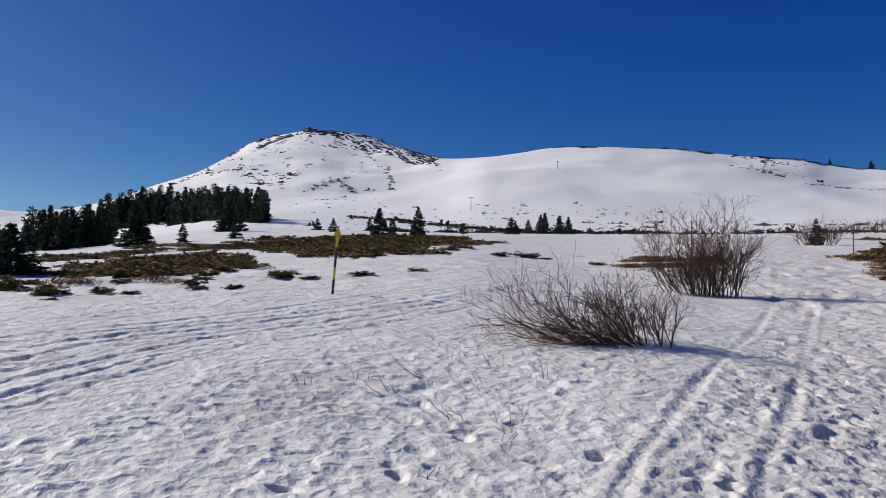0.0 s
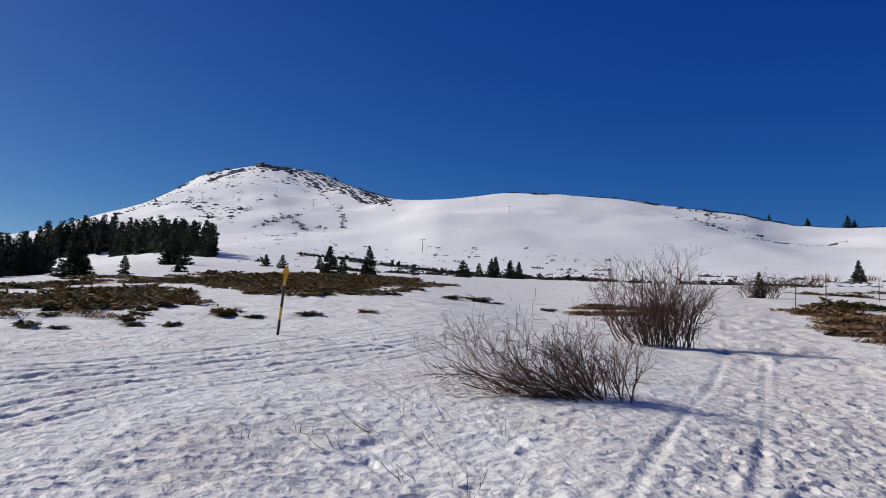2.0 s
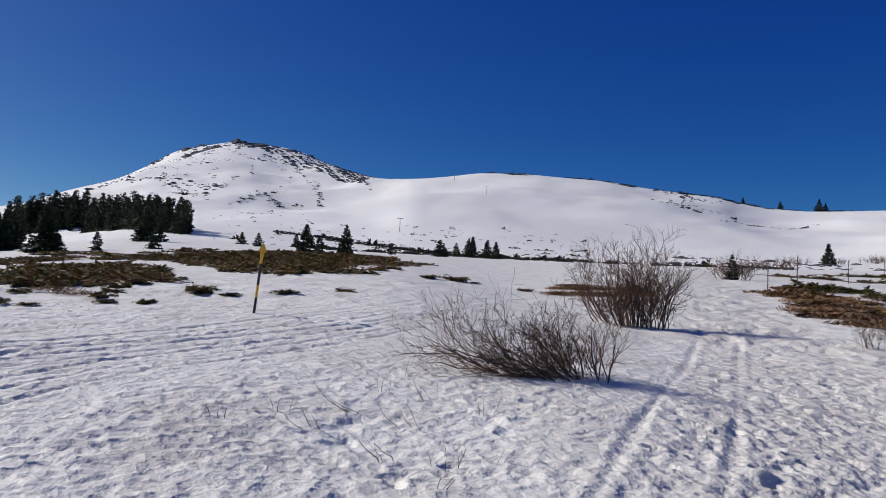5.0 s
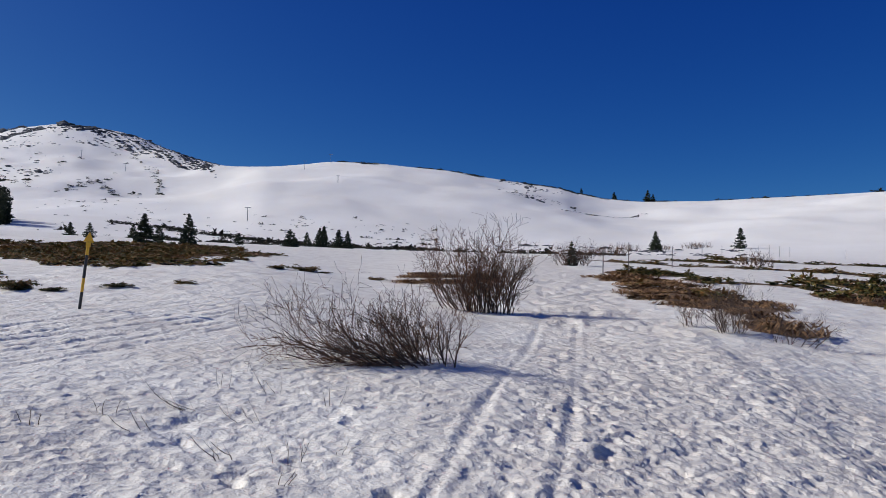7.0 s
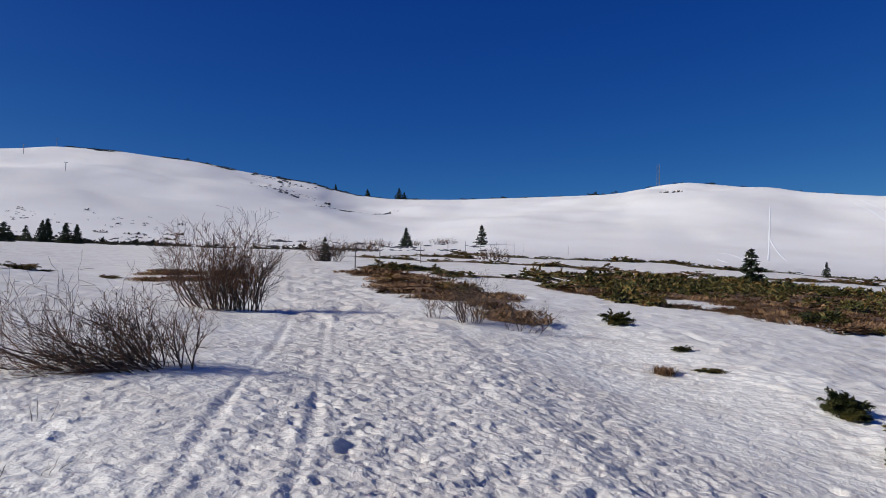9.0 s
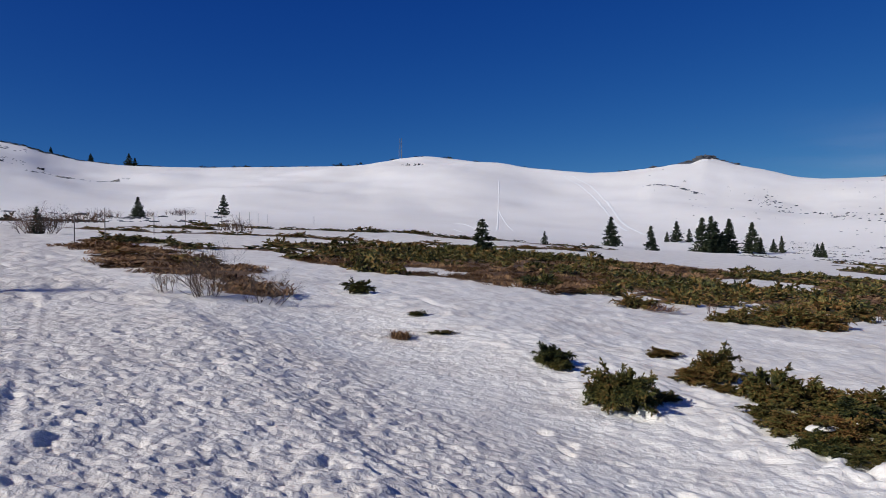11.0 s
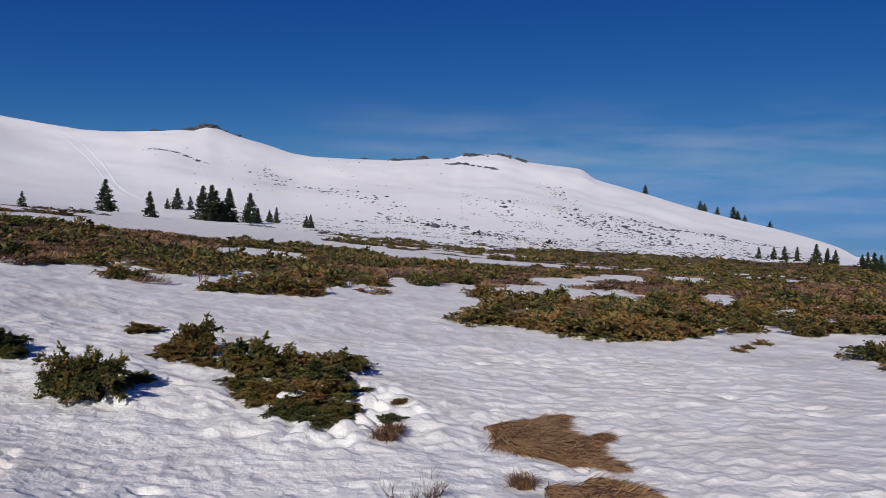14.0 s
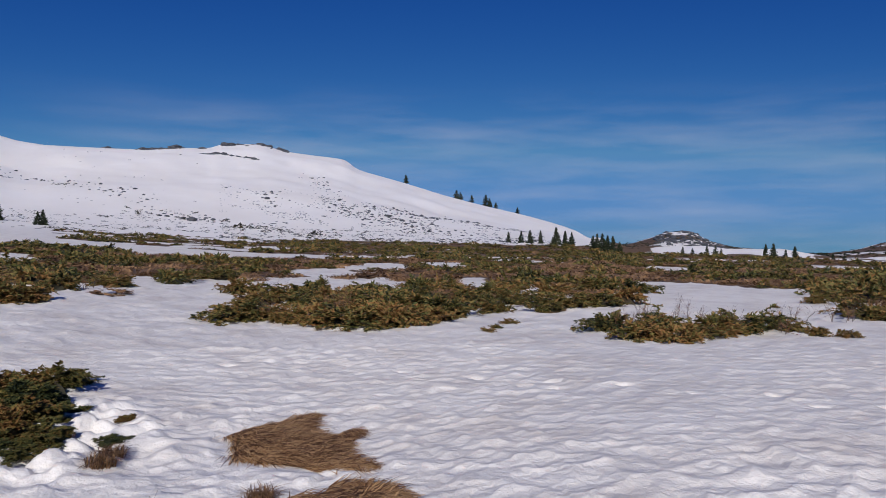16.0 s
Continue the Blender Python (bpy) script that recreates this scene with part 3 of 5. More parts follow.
    z = z + bank(x, y) + far_trail * (0.035 * wave(p, q, 0.42, 53) + 0.035 * wave(u, v, 0.28, 54) - 0.05 * step(0.2, 0.5, wave(x, y, 0.33, 65)))
    for line in (TRACK_WEST, TRACK_EAST):
        d, s = line_distance(x, y, line)
        d = d + 0.03 * wave(s, s * 0, 1.3, 8)
        z = z + 0.008 * np.exp(-((d - 0.085) / 0.03) ** 2) - 0.016 * (1 - step(0.012, 0.045, d)) * (0.75 + 0.3 * wave(s, s * 0, 0.9, 9)) * (1 + 0.8 * step(7, 20, s))
    for k, line in enumerate(SLED_TRACKS):
        d, s = line_distance(x, y, line)
        d = d + 0.03 * wave(s, s * 0, 2.9, 18 + k)
        for off, deep in ((0.0, 0.055), (0.30, 0.045)):
            z = z - deep * 0.5 * (1 - step(0.010, 0.05, np.abs(d - off))) * (0.8 + 0.25 * wave(s, s * 0, 0.9, 20 + k)) + 0.006 * np.exp(-((d - off - 0.07) / 0.03) ** 2)
        z = z + (0.005 * wave(x, y, 0.13, 25) + 0.006 * wave(x, y, 0.06, 63) - 0.007 * step(0.3, 0.6, wave(x, y, 0.14, 64)) - 0.002) * (1 - step(0.36, 0.52, d))
    d, s = line_distance(x, y, SKI_LINE)
    z = z - 0.045 * np.exp(-(d / 0.11) ** 2) * step(-0.3, 0.3, wave(s, s * 0, 0.28, 66))
    rng = np.random.RandomState(5)
    for hx, hy in BOOT_HOLES:
        turn, long, wide = rng.uniform(0, 3.1), rng.uniform(0.055, 0.085), rng.uniform(0.04, 0.055)
        du, dv = (x - hx) * math.cos(turn) + (y - hy) * math.sin(turn), -(x - hx) * math.sin(turn) + (y - hy) * math.cos(turn)
        z = z - rng.uniform(0.03, 0.05) * (1 - step(0.75, 1.15, np.hypot(du / long, dv / wide) + 0.25 * wave(x, y, 0.07, 38)))
    for line in FOOT_LINES:
        pts = []
        for (ax, ay), (bx, by) in zip(line[:-1], line[1:]):
            n = max(2, int(math.hypot(bx - ax, by - ay) / 0.55))
            pts += [(ax + (bx - ax) * i / n, ay + (by - ay) * i / n, math.atan2(by - ay, bx - ax)) for i in range(n)]
        for i, (px, py, a) in enumerate(pts):
            a += rng.uniform(-0.3, 0.3)
            o = 0.13 if i % 2 else -0.13
            px, py = px - math.sin(a) * o + rng.uniform(-0.06, 0.06), py + math.cos(a) * o + rng.uniform(-0.06, 0.06)
            near = (np.abs(x - px) < 0.5) & (np.abs(y - py) < 0.5)
            du, dv = (x[near] - px) * math.cos(a) + (y[near] - py) * math.sin(a), -(x[near] - px) * math.sin(a) + (y[near] - py) * math.cos(a)
            q = np.hypot(du / rng.uniform(0.09, 0.15), dv / rng.uniform(0.05, 0.08))
            z[near] += -rng.uniform(0.025, 0.06) * (1 - step(0.4, 1.2, q + 0.5 * wave(x[near], y[near], 0.09, 38)))
    return z * fade + far_relief(x, y)


def far_relief(x, y):
    """Hollows and swells of the hillsides, none at the crest."""
    r = np.hypot(x, y)
    t = (r - 160) / (ridge_distance(np.degrees(np.arctan2(x, y))) - 160)
    return 0.012 * np.minimum(r, 700) * (wave(x, y, 120, 30) + 0.4 * wave(x, y, 38, 31) + 0.12 * wave(x, y, 13, 32)) * step(170, 330, r) * (1 - step(0.75, 0.97, t))


def height(x, y):
    x, y = np.atleast_1d(np.asarray(x, float)), np.atleast_1d(np.asarray(y, float))
    return lie(x, y) + relief(x, y)


def ground_z(x, y):
    return float(lie(x, y) + bank(np.float64(x), np.float64(y)) + far_relief(np.float64(x), np.float64(y)) + 0.03 * wave(x, y, 2.7, 4) * (math.hypot(x, y) < 60))


# ---- building helpers ----
def mesh_from(name, verts, quads, material_of, smooth=False):
    """A mesh from arrays of corners and four-sided faces (a repeated last corner makes a triangle)."""
    verts, quads = np.asarray(verts, np.float32), np.asarray(quads, np.int32)
    me = bpy.data.meshes.new(name)
    me.vertices.add(len(verts))
    me.vertices.foreach_set("co", verts.ravel())
    me.loops.add(quads.size)
    me.loops.foreach_set("vertex_index", quads.ravel())
    me.polygons.add(len(quads))
    me.polygons.foreach_set("loop_start", np.arange(0, quads.size, quads.shape[1], dtype=np.int32))
    me.polygons.foreach_set("use_smooth", np.full(len(quads), smooth))
    me.update(calc_edges=True)
    me.materials.append(material_of)
    return me


def part(name, data, material_of, parent, label="", kind=""):
    """Links a mesh, or a bmesh, as one part of a thing."""
    if isinstance(data, bmesh.types.BMesh):
        me = bpy.data.meshes.new(name)
        data.to_mesh(me)
        data.free()
        me.materials.append(material_of)
        data = me
    ob = new(name, data)
    ob.parent = parent
    return tagged(ob, label, kind=kind)


def thing(name, label, category, group="", kind=""):
    return tagged(new(name), label, category, group, kind)


class Soup:
    """Collects quads."""

    def __init__(self):
        self.v, self.q, self.k, self.n = [], [], [], 0

    def add(self, v, q, slot=0):
        v = np.asarray(v, float).reshape(-1, 3)
        self.k.append(np.full(len(q), slot))
        self.v.append(v)
        self.q.append(np.asarray(q, int) + self.n)
        self.n += len(v)

    def arrays(self):
        return np.concatenate(self.v), np.concatenate(self.q)

    def mesh(self, name, material_of, smooth=False, second=None):
        me = mesh_from(name, *self.arrays(), material_of, smooth)
        if second:
            me.materials.append(second)
            me.polygons.foreach_set("material_index", np.concatenate(self.k).astype(np.int32))
        return me


def blades(centre, way, width, normal):
    """Pointed leaves: from the foot at centre along way."""
    side = np.cross(way, normal)
    side /= np.maximum(np.linalg.norm(side, axis=1, keepdims=True), 1e-9)
    w = np.asarray(width, float).reshape(-1, 1)
    v = np.stack([centre - side * w * 0.5, centre + side * w * 0.5, centre + way], 1).reshape(-1, 3)
    return v, np.arange(len(v)).reshape(-1, 3)


def tube(points, radii, sides=4):
    """A tapered tube along points."""
    p = np.asarray(points, float)
    d = np.gradient(p, axis=0)
    d /= np.maximum(np.linalg.norm(d, axis=1, keepdims=True), 1e-9)
    ref = np.where(np.abs(d[:, 2:3]) > 0.9, np.array([[1.0, 0, 0]]), np.array([[0, 0, 1.0]]))
    a = np.cross(d, ref)
    a /= np.maximum(np.linalg.norm(a, axis=1, keepdims=True), 1e-9)
    b = np.cross(d, a)
    ang = np.arange(sides) * 2 * math.pi / sides
    r = np.asarray(radii, float)[:, None, None]
    v = (p[:, None] + r * (a[:, None] * np.cos(ang)[None, :, None] + b[:, None] * np.sin(ang)[None, :, None])).reshape(-1, 3)
    q = []
    for i in range(len(p) - 1):
        for k in range(sides):
            q.append((i * sides + k, i * sides + (k + 1) % sides, (i + 1) * sides + (k + 1) % sides, (i + 1) * sides + k))
    return v, np.array(q)


def unit(v):
    return v / np.maximum(np.linalg.norm(v, axis=-1, keepdims=True), 1e-9)


# ---- the ground, one sheet to the horizon ----
def build_ground():
    az = np.radians(np.concatenate([np.arange(-46, 152, 0.25), np.arange(152, 314, 3.0)]))
    r = np.concatenate([[0.0], np.arange(0.05, 2.39, 0.06), np.exp(np.arange(math.log(2.4), math.log(13), 0.0035)), np.exp(np.arange(math.log(13.1), math.log(26), 0.009)),
                        np.exp(np.arange(math.log(26.2), math.log(80), 0.010)), np.exp(np.arange(math.log(81), math.log(160), 0.018)), np.exp(np.arange(math.log(163), math.log(1750), 0.02)),
                        np.array([1850, 2100, 2500, 3000, 3600, 4200, 4900])])
    A, R = np.meshgrid(az, r)
    x, y = (R * np.sin(A)).ravel(), (R * np.cos(A)).ravel()
    x[:len(az)], y[:len(az)] = 0.011, 0.007
    cover = np.zeros(x.size)
    close = np.hypot(x, y) < 210
    close |= (np.degrees(np.arctan2(x, y)) > 125) & (np.hypot(x, y) < 2500)
    cover[close] = heath_cover(x[close], y[close])
    near = close & (np.hypot(x, y) < 30) & (np.hypot(x, y) > 9) & (y < 12)
    cover[near] *= step(-0.1, 0.4, wave(x[near], y[near], 1.6, 47) + 0.5 * wave(x[near], y[near], 0.7, 48))
    west = close & (x < 5)
    cover[west] *= step(-0.2, 0.4, wave(x[west], y[west], 2.6, 47) + 0.5 * wave(x[west], y[west], 1.1, 48))
    z = height(x, y)
    # behind, where nobody looks back, the snow lies smooth
    a = (np.degrees(np.arctan2(x, y)) - 53 + 180) % 360 - 180
    front = 1 - step(88, 99, np.abs(a))
    front = np.maximum(front * step(0.5, 2.2, np.hypot(x, y)), np.hypot(x, y) > 160)
    plain = lie(x, y) + far_relief(x, y) + 0.03 * wave(x, y, 2.7, 4) * (1 - step(40, 90, np.hypot(x, y)))
    z = plain + (z - plain) * front
    d, s = line_distance(x, y, TRAIL)
    trodden = 1 - step(trail_half(s) * 0.7, trail_half(s) * 1.15, d)
    z[close] += cover[close] * (np.hypot(x, y)[close] > 9) * (0.05 * wave(x[close], y[close], 0.8, 41) + 0.03)
    n, k = len(az), len(r)
    i, j = np.meshgrid(np.arange(k - 1), np.arange(n), indexing="ij")
    j2 = (j + 1) % n
    quads = np.stack([i * n + j, i * n + j2, (i + 1) * n + j2, (i + 1) * n + j], -1).reshape(-1, 4)
    me = mesh_from("ground", np.stack([x, y, z], 1), quads[:, ::-1], GROUND, True)
    me.attributes.new("cover", "FLOAT", "POINT").data.foreach_set("value", cover.astype(np.float32))
    me.attributes.new("trail", "FLOAT", "POINT").data.foreach_set("value", trodden.astype(np.float32))
    trodden = np.maximum(trodden, 0.7 * (1 - step(3.0, 5.5, 0.88 * (x - 3.7) - 0.47 * (y - 3.3))))
    me.attributes.new("trodden", "FLOAT", "POINT").data.foreach_set("value", trodden.astype(np.float32))
    me.attributes.new("far_paleness", "FLOAT", "POINT").data.foreach_set("value", step(70, 230, np.hypot(x, y)).astype(np.float32))
    # share of painted blue haze, growing with distance
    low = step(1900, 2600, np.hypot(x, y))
    me.attributes.new("lowland_haze", "FLOAT", "POINT").data.foreach_set("value", low.astype(np.float32))
    return tagged(new("ground", me), "old pitted spring snow with bare brown heath patches", "ground", kind="structure")


build_ground()


# ---- plants ----
def juniper_mesh(name, seed, tall, boughs, sprays, leaves, leaf, leaf_colour, reach=0.27, m=12):
    """Creeping juniper of radius 1: boughs that rise and droop, set with flat sprays of needles, over a dark dome
    coloured as inner shade.
    Gives the wood, the sprays and the shade dome as meshes, and the last two as arrays of triangles."""
    rng = np.random.RandomState(seed)

    def lobe(a):
        return 0.80 + 0.15 * np.cos(2 * a + seed) + 0.13 * np.cos(3 * a + 2.3 * seed) + 0.12 * np.cos(5 * a + 1.7 * seed)

    az = (np.arange(boughs) * 2.39996 + rng.uniform(-0.5, 0.5, boughs)) % (2 * math.pi)
    rise = np.arcsin(rng.uniform(0.02, 0.96, boughs))
    far = lobe(az) * rng.uniform(0.68, 1.0, boughs)
    tip = np.stack([np.cos(rise) * np.cos(az) * far, np.cos(rise) * np.sin(az) * far, np.sin(rise) * far * tall], 1)
    arch = (0.10 + 0.16 * rng.rand(boughs)) * tall * np.cos(rise)

    def along(i, t):
        p = tip[i] * t
        p[:, 2] += arch[i] * np.sin(math.pi * np.minimum(t[:, 0], 1.0) ** 0.8)
        return p

    i = np.repeat(np.arange(boughs), sprays)
    n = len(i)
    t = rng.uniform(0.22, 1.0, (n, 1)) ** 0.6
    foot = along(i, t)
    run = unit(along(i, t + 0.04) - along(i, t - 0.04))
    side = unit(np.cross(run, [0, 0, 1.0]) + rng.normal(0, 0.1, (n, 3)))
    axis = unit(run * 0.6 + side * rng.choice([-1.0, 1.0], (n, 1)) * rng.uniform(0.2, 1.3, (n, 1)) + rng.normal(0, 0.30, (n, 3)) - [0, 0, 0.05])
    long = reach * rng.uniform(0.6, 1.15, n) * (1.25 - 0.45 * t[:, 0])
    spire = rng.uniform(0, 1, n) < 0.015
    axis[spire] = unit(axis[spire] + [0, 0, 0.7])
    j = np.repeat(np.arange(n), leaves)
    k = len(j)
    u = rng.uniform(0, 1, (k, 1))
    flat = unit(np.cross(axis, [0, 0, 1.0]))
    c = foot[j] + axis[j] * long[j][:, None] * u - np.array([0, 0, 1.0]) * (u ** 2 * long[j][:, None] * 0.25)
    d = unit(axis[j] * 0.8 + flat[j] * rng.choice([-1.0, 1.0], (k, 1)) * 0.75 * (1.15 - 0.7 * u) + rng.normal(0, 0.16, (k, 3)))
    size = leaf * rng.uniform(0.7, 1.3, k) * (1.2 - 0.5 * u[:, 0])
    v, q = blades(c, d * size[:, None], size * 0.62, unit(rng.normal(0, 0.45, (k, 3)) + [0, 0, 1.0]))
    v[:, 2] = np.maximum(v[:, 2], -0.05)
    wood = Soup()
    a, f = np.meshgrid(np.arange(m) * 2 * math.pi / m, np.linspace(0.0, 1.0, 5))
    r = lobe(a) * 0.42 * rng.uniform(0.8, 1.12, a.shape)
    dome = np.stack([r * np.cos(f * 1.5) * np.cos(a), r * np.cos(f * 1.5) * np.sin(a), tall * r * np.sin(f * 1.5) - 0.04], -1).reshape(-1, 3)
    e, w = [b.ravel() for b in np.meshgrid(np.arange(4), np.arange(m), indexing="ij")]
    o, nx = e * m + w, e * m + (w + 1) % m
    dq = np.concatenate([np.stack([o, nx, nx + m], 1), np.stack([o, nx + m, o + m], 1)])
    for b in range(min(22, boughs)):
        ts = np.linspace(0.05, 0.95, 5)[:, None]
        wood.add(*tube(along(np.full(5, b), ts) + np.array([0, 0, -0.02]), 0.016 * (1.2 - ts[:, 0]), 3))
    return wood.mesh(name + "_wood", TWIG), mesh_from(name + "_sprays", v, q, leaf_colour), mesh_from(name + "_inner", dome, dq, INNER_SHADE), (v, q, dome, dq)


JUNIPERS = [juniper_mesh("juniper", 100 + i, 0.62 + 0.1 * (i % 3), 62, 26, 13, 0.058, JUNIPER, 0.17) for i in range(4)]
FAR_JUNIPERS = [juniper_mesh("low_juniper", 200 + i, 0.40 + 0.08 * (i % 3), 16, 7, 6, 0.13, HEATH_JUNIPER, 0.24)[3] for i in range(6)]
FARTHER_JUNIPERS = [juniper_mesh("far_juniper", 250 + i, 0.40 + 0.08 * (i % 3), 11, 5, 5, 0.18, HEATH_JUNIPER, 0.26)[3] for i in range(6)]
FARTHEST_JUNIPERS = [juniper_mesh("farthest_juniper", 280 + i, 0.42, 7, 4, 4, 0.30, HEATH_JUNIPER, 0.32, 6)[3] for i in range(5)]
MID_JUNIPERS = [juniper_mesh("mid_juniper", 300 + i, 0.50 + 0.10 * (i % 3), 38, 13, 8, 0.085, HEATH_JUNIPER, 0.20) for i in range(5)]


def juniper(x, y, radius, tall=1.0, variant=0, turn=0.0, label="low green-brown juniper bush poking through old snow", group="junipers", fine=True):
    wood, sprays, core, _ = (JUNIPERS if fine else MID_JUNIPERS)[variant % (4 if fine else 5)]
    ob = thing("juniper_bush", label, "shrub", group)
    part("branch_frame", wood, TWIG, ob)
    part("foliage", sprays, JUNIPER if fine else HEATH_JUNIPER, ob)
    part("inner_foliage", core, INNER_SHADE, ob, "dark dome standing in for shade under the shoots")
    ob.matrix_basis = pose(x, y, ground_z(x, y), 0, 0, turn) @ Matrix.Diagonal((radius, radius, radius * tall, 1))
    return ob


# the group of junipers beside the trail: x, y, radius, height factor, shape
for x, y, rad, tall, v, turn in [
    (9.35, 4.7, 0.36, 1.15, 0, 20), (9.15, 4.45, 0.22, 0.8, 1, 80), (8.15, 3.25, 0.46, 1.45, 2, 140), (8.3, 3.45, 0.34, 1.75, 3, 10),
    (8.75, 2.95, 0.22, 0.6, 1, 10), (11.75, 3.9, 0.36, 0.55, 0, 0), (10.7, 2.85, 0.46, 1.35, 1, 200), (10.35, 3.0, 0.42, 0.7, 3, 60), (10.0, 2.6, 0.26, 0.6, 0, 60),
    (9.9, 2.0, 0.52, 1.2, 2, 260), (9.75, 1.5, 0.55, 1.05, 0, 300), (10.2, 1.0, 0.5, 0.85, 1, 120), (10.6, 0.75, 0.3, 0.6, 3, 0),
    (8.55, 1.55, 0.42, 0.8, 3, 30), (8.35, 1.1, 0.46, 0.85, 1, 170)] + [(8.75, 1.0, 0.42, 0.7, 2, 90), (7.95, 1.2, 0.36, 0.7, 0, 200), (7.75, 0.95, 0.30, 0.5, 3, 250), (8.1, 0.8, 0.34, 0.6, 2, 20), (9.35, 1.05, 0.46, 0.9, 1, 40), (8.9, 0.75, 0.32, 0.65, 0, 130), (9.0, 1.9, 0.3, 0.7, 2, 0),
    (13.2, 11.35, 0.42, 1.0, 1, 0), (11.2, 8.25, 0.2, 0.6, 2, 0), (8.7, 0.15, 0.13, 0.5, 3, 0), (7.9, 0.25, 0.2, 0.35, 0, 0), (10.1, 7.0, 0.26, 0.25, 3, 0),
]:
    juniper(x, y, rad * 1.15, tall, v, turn, "olive and rust tinged juniper bush amid melting snow", "junipers by the trail")
# low bushes before the heath
for x, y, rad in [
    (17.2, -2.1, 0.6), (16.1, -2.6, 0.7), (15.5, -3.2, 0.75), (15.6, -4.1, 0.7), (16.3, -4.9, 0.6), (15.0, -5.2, 0.45), (15.5, -6.0, 0.55), (19.5, -2.8, 0.8), (18.9, -3.7, 0.7), (18.8, -4.8, 0.75), (18.9, -6.0, 0.8),
    (18.0, -6.8, 0.8), (19.7, -8.7, 0.9), (20.7, -10.0, 0.9), (23.4, -2.9, 0.9), (22.9, -5.0, 0.9), (22.3, -6.6, 0.9), (22.6, -8.3, 1.0), (17.2, -3.9, 0.5), (17.0, -6.4, 0.6), (21.0, -7.5, 0.8), (20.6, -4.2, 0.7),
    (12.5, -8.2, 0.6), (11.1, -7.9, 0.6), (10.5, -8.2, 0.5), (10.9, -9.3, 0.65), (10.9, -10.0, 0.6), (10.8, -10.8, 0.45), (11.8, -8.9, 0.5), (9.6, -11.0, 0.22)] + [(10.1, -10.9, 0.25), (11.6, -14.4, 0.5), (12.2, -14.8, 0.7),
    (19.6, 4.3, 0.7), (20.0, 2.4, 0.8), (24.2, 2.0, 0.9), (25.6, 0.6, 0.9), (29.4, -1.4, 1.0), (31.0, -3.0, 1.0), (22.1, 3.7, 0.8), (20.0, 7.1, 0.8), (14.2, -7.0, 0.25), (13.0, -5.9, 0.2), (13.6, -6.4, 0.18), (15.4, -17.3, 0.5),
    (17.3, -7.1, 0.6), (18.0, -8.2, 0.7), (18.7, -9.6, 0.8), (17.4, -9.7, 0.7), (16.7, -10.0, 0.8), (16.6, -10.9, 0.85), (17.0, -12.0, 0.9), (21.5, -9.6, 0.9), (22.2, -11.3, 0.9), (21.1, -12.3, 1.0), (21.4, -14.2, 1.0), (20.4, -15.1, 1.0),
]:
    k = int(x * 31 - y * 17)
    rad = rad * (1.35 if y < -7.5 and x < 13 else 1.1)
    juniper(x, y, rad, 0.75 + 0.35 * ((k * 7) % 10) / 10.0, k % 5, k * 47.0, "spreading juniper bush at the heath's snowy edge", "junipers at the heath", False)
# scattered bushes before the western heath
for x, y, rad, tall, v, turn in [
    (-3.6, 12.4, 0.24, 0.95, 0, 0), (-4.65, 13.4, 0.3, 0.8, 1, 50), (-3.35, 15.0, 0.5, 0.7, 2, 90), (-5.5, 18.1, 0.42, 0.85, 3, 10), (-2.7, 14.6, 0.3, 0.5, 0, 30), (-1.75, 15.3, 0.36, 0.5, 1, 10),
    (-0.6, 16.2, 0.34, 0.55, 3, 0), (2.3, 29.0, 0.55, 0.55, 1, 0), (3.4, 29.2, 0.75, 0.6, 2, 40), (4.1, 29.3, 0.45, 0.4, 0, 0), (6.0, 28.2, 0.5, 0.5, 3, 0), (-6.1, 11.2, 0.38, 0.75, 2, 0),
    (-5.5, 11.6, 0.3, 0.7, 1, 100), (-5.0, 11.5, 0.22, 0.5, 0, 0), (-6.6, 10.2, 0.25, 0.5, 0, 0)] + [(-7.3, 11.9, 0.5, 1.1, 3, 60), (-4.2, 12.4, 0.25, 0.5, 1, 0), (-5.6, 10.3, 0.16, 0.5, 1, 0), (-4.9, 14.6, 0.35, 0.6, 3, 0), (-7.9, 15.6, 0.4, 0.7, 0, 30), (-8.8, 16.8, 0.5, 0.7, 1, 70), (-6.5, 15.8, 0.45, 0.6, 2, 10), (-6.2, 13.9, 0.3, 0.6, 4, 50), (-7.6, 13.3, 0.34, 0.6, 1, 0), (-9.0, 14.6, 0.4, 0.8, 3, 20), (-5.3, 16.2, 0.4, 0.7, 2, 40), (-10.6, 18.6, 0.6, 0.8, 1, 10), (-9.7, 17.4, 0.45, 0.7, 0, 0), (-8.3, 14.0, 0.2, 0.6, 2, 0), (-6.9, 12.6, 0.22, 0.6, 4, 0),
]:
    juniper(x, y, rad, tall, v, turn, "small dark juniper bush half buried in snow", "junipers before the western heath", False)


def scatter(seed, n, box):
    rng = np.random.RandomState(seed)
    x, y = rng.uniform(box[0], box[2], n), rng.uniform(box[1], box[3], n)
    return rng, x, y


def spaced(x, y, gap):
    """Keeps points that stand at least gap apart."""
    kept, cells = [], {}
    for i, (a, b) in enumerate(zip(x, y)):
        c = (int(a // gap), int(b // gap))
        if all((x[k] - a) ** 2 + (y[k] - b) ** 2 > gap * gap for u in (-1, 0, 1) for w in (-1, 0, 1) for k in cells.get((c[0] + u, c[1] + w), ())):
            kept.append(i)
            cells.setdefault(c, []).append(i)
    return np.array(kept, int)


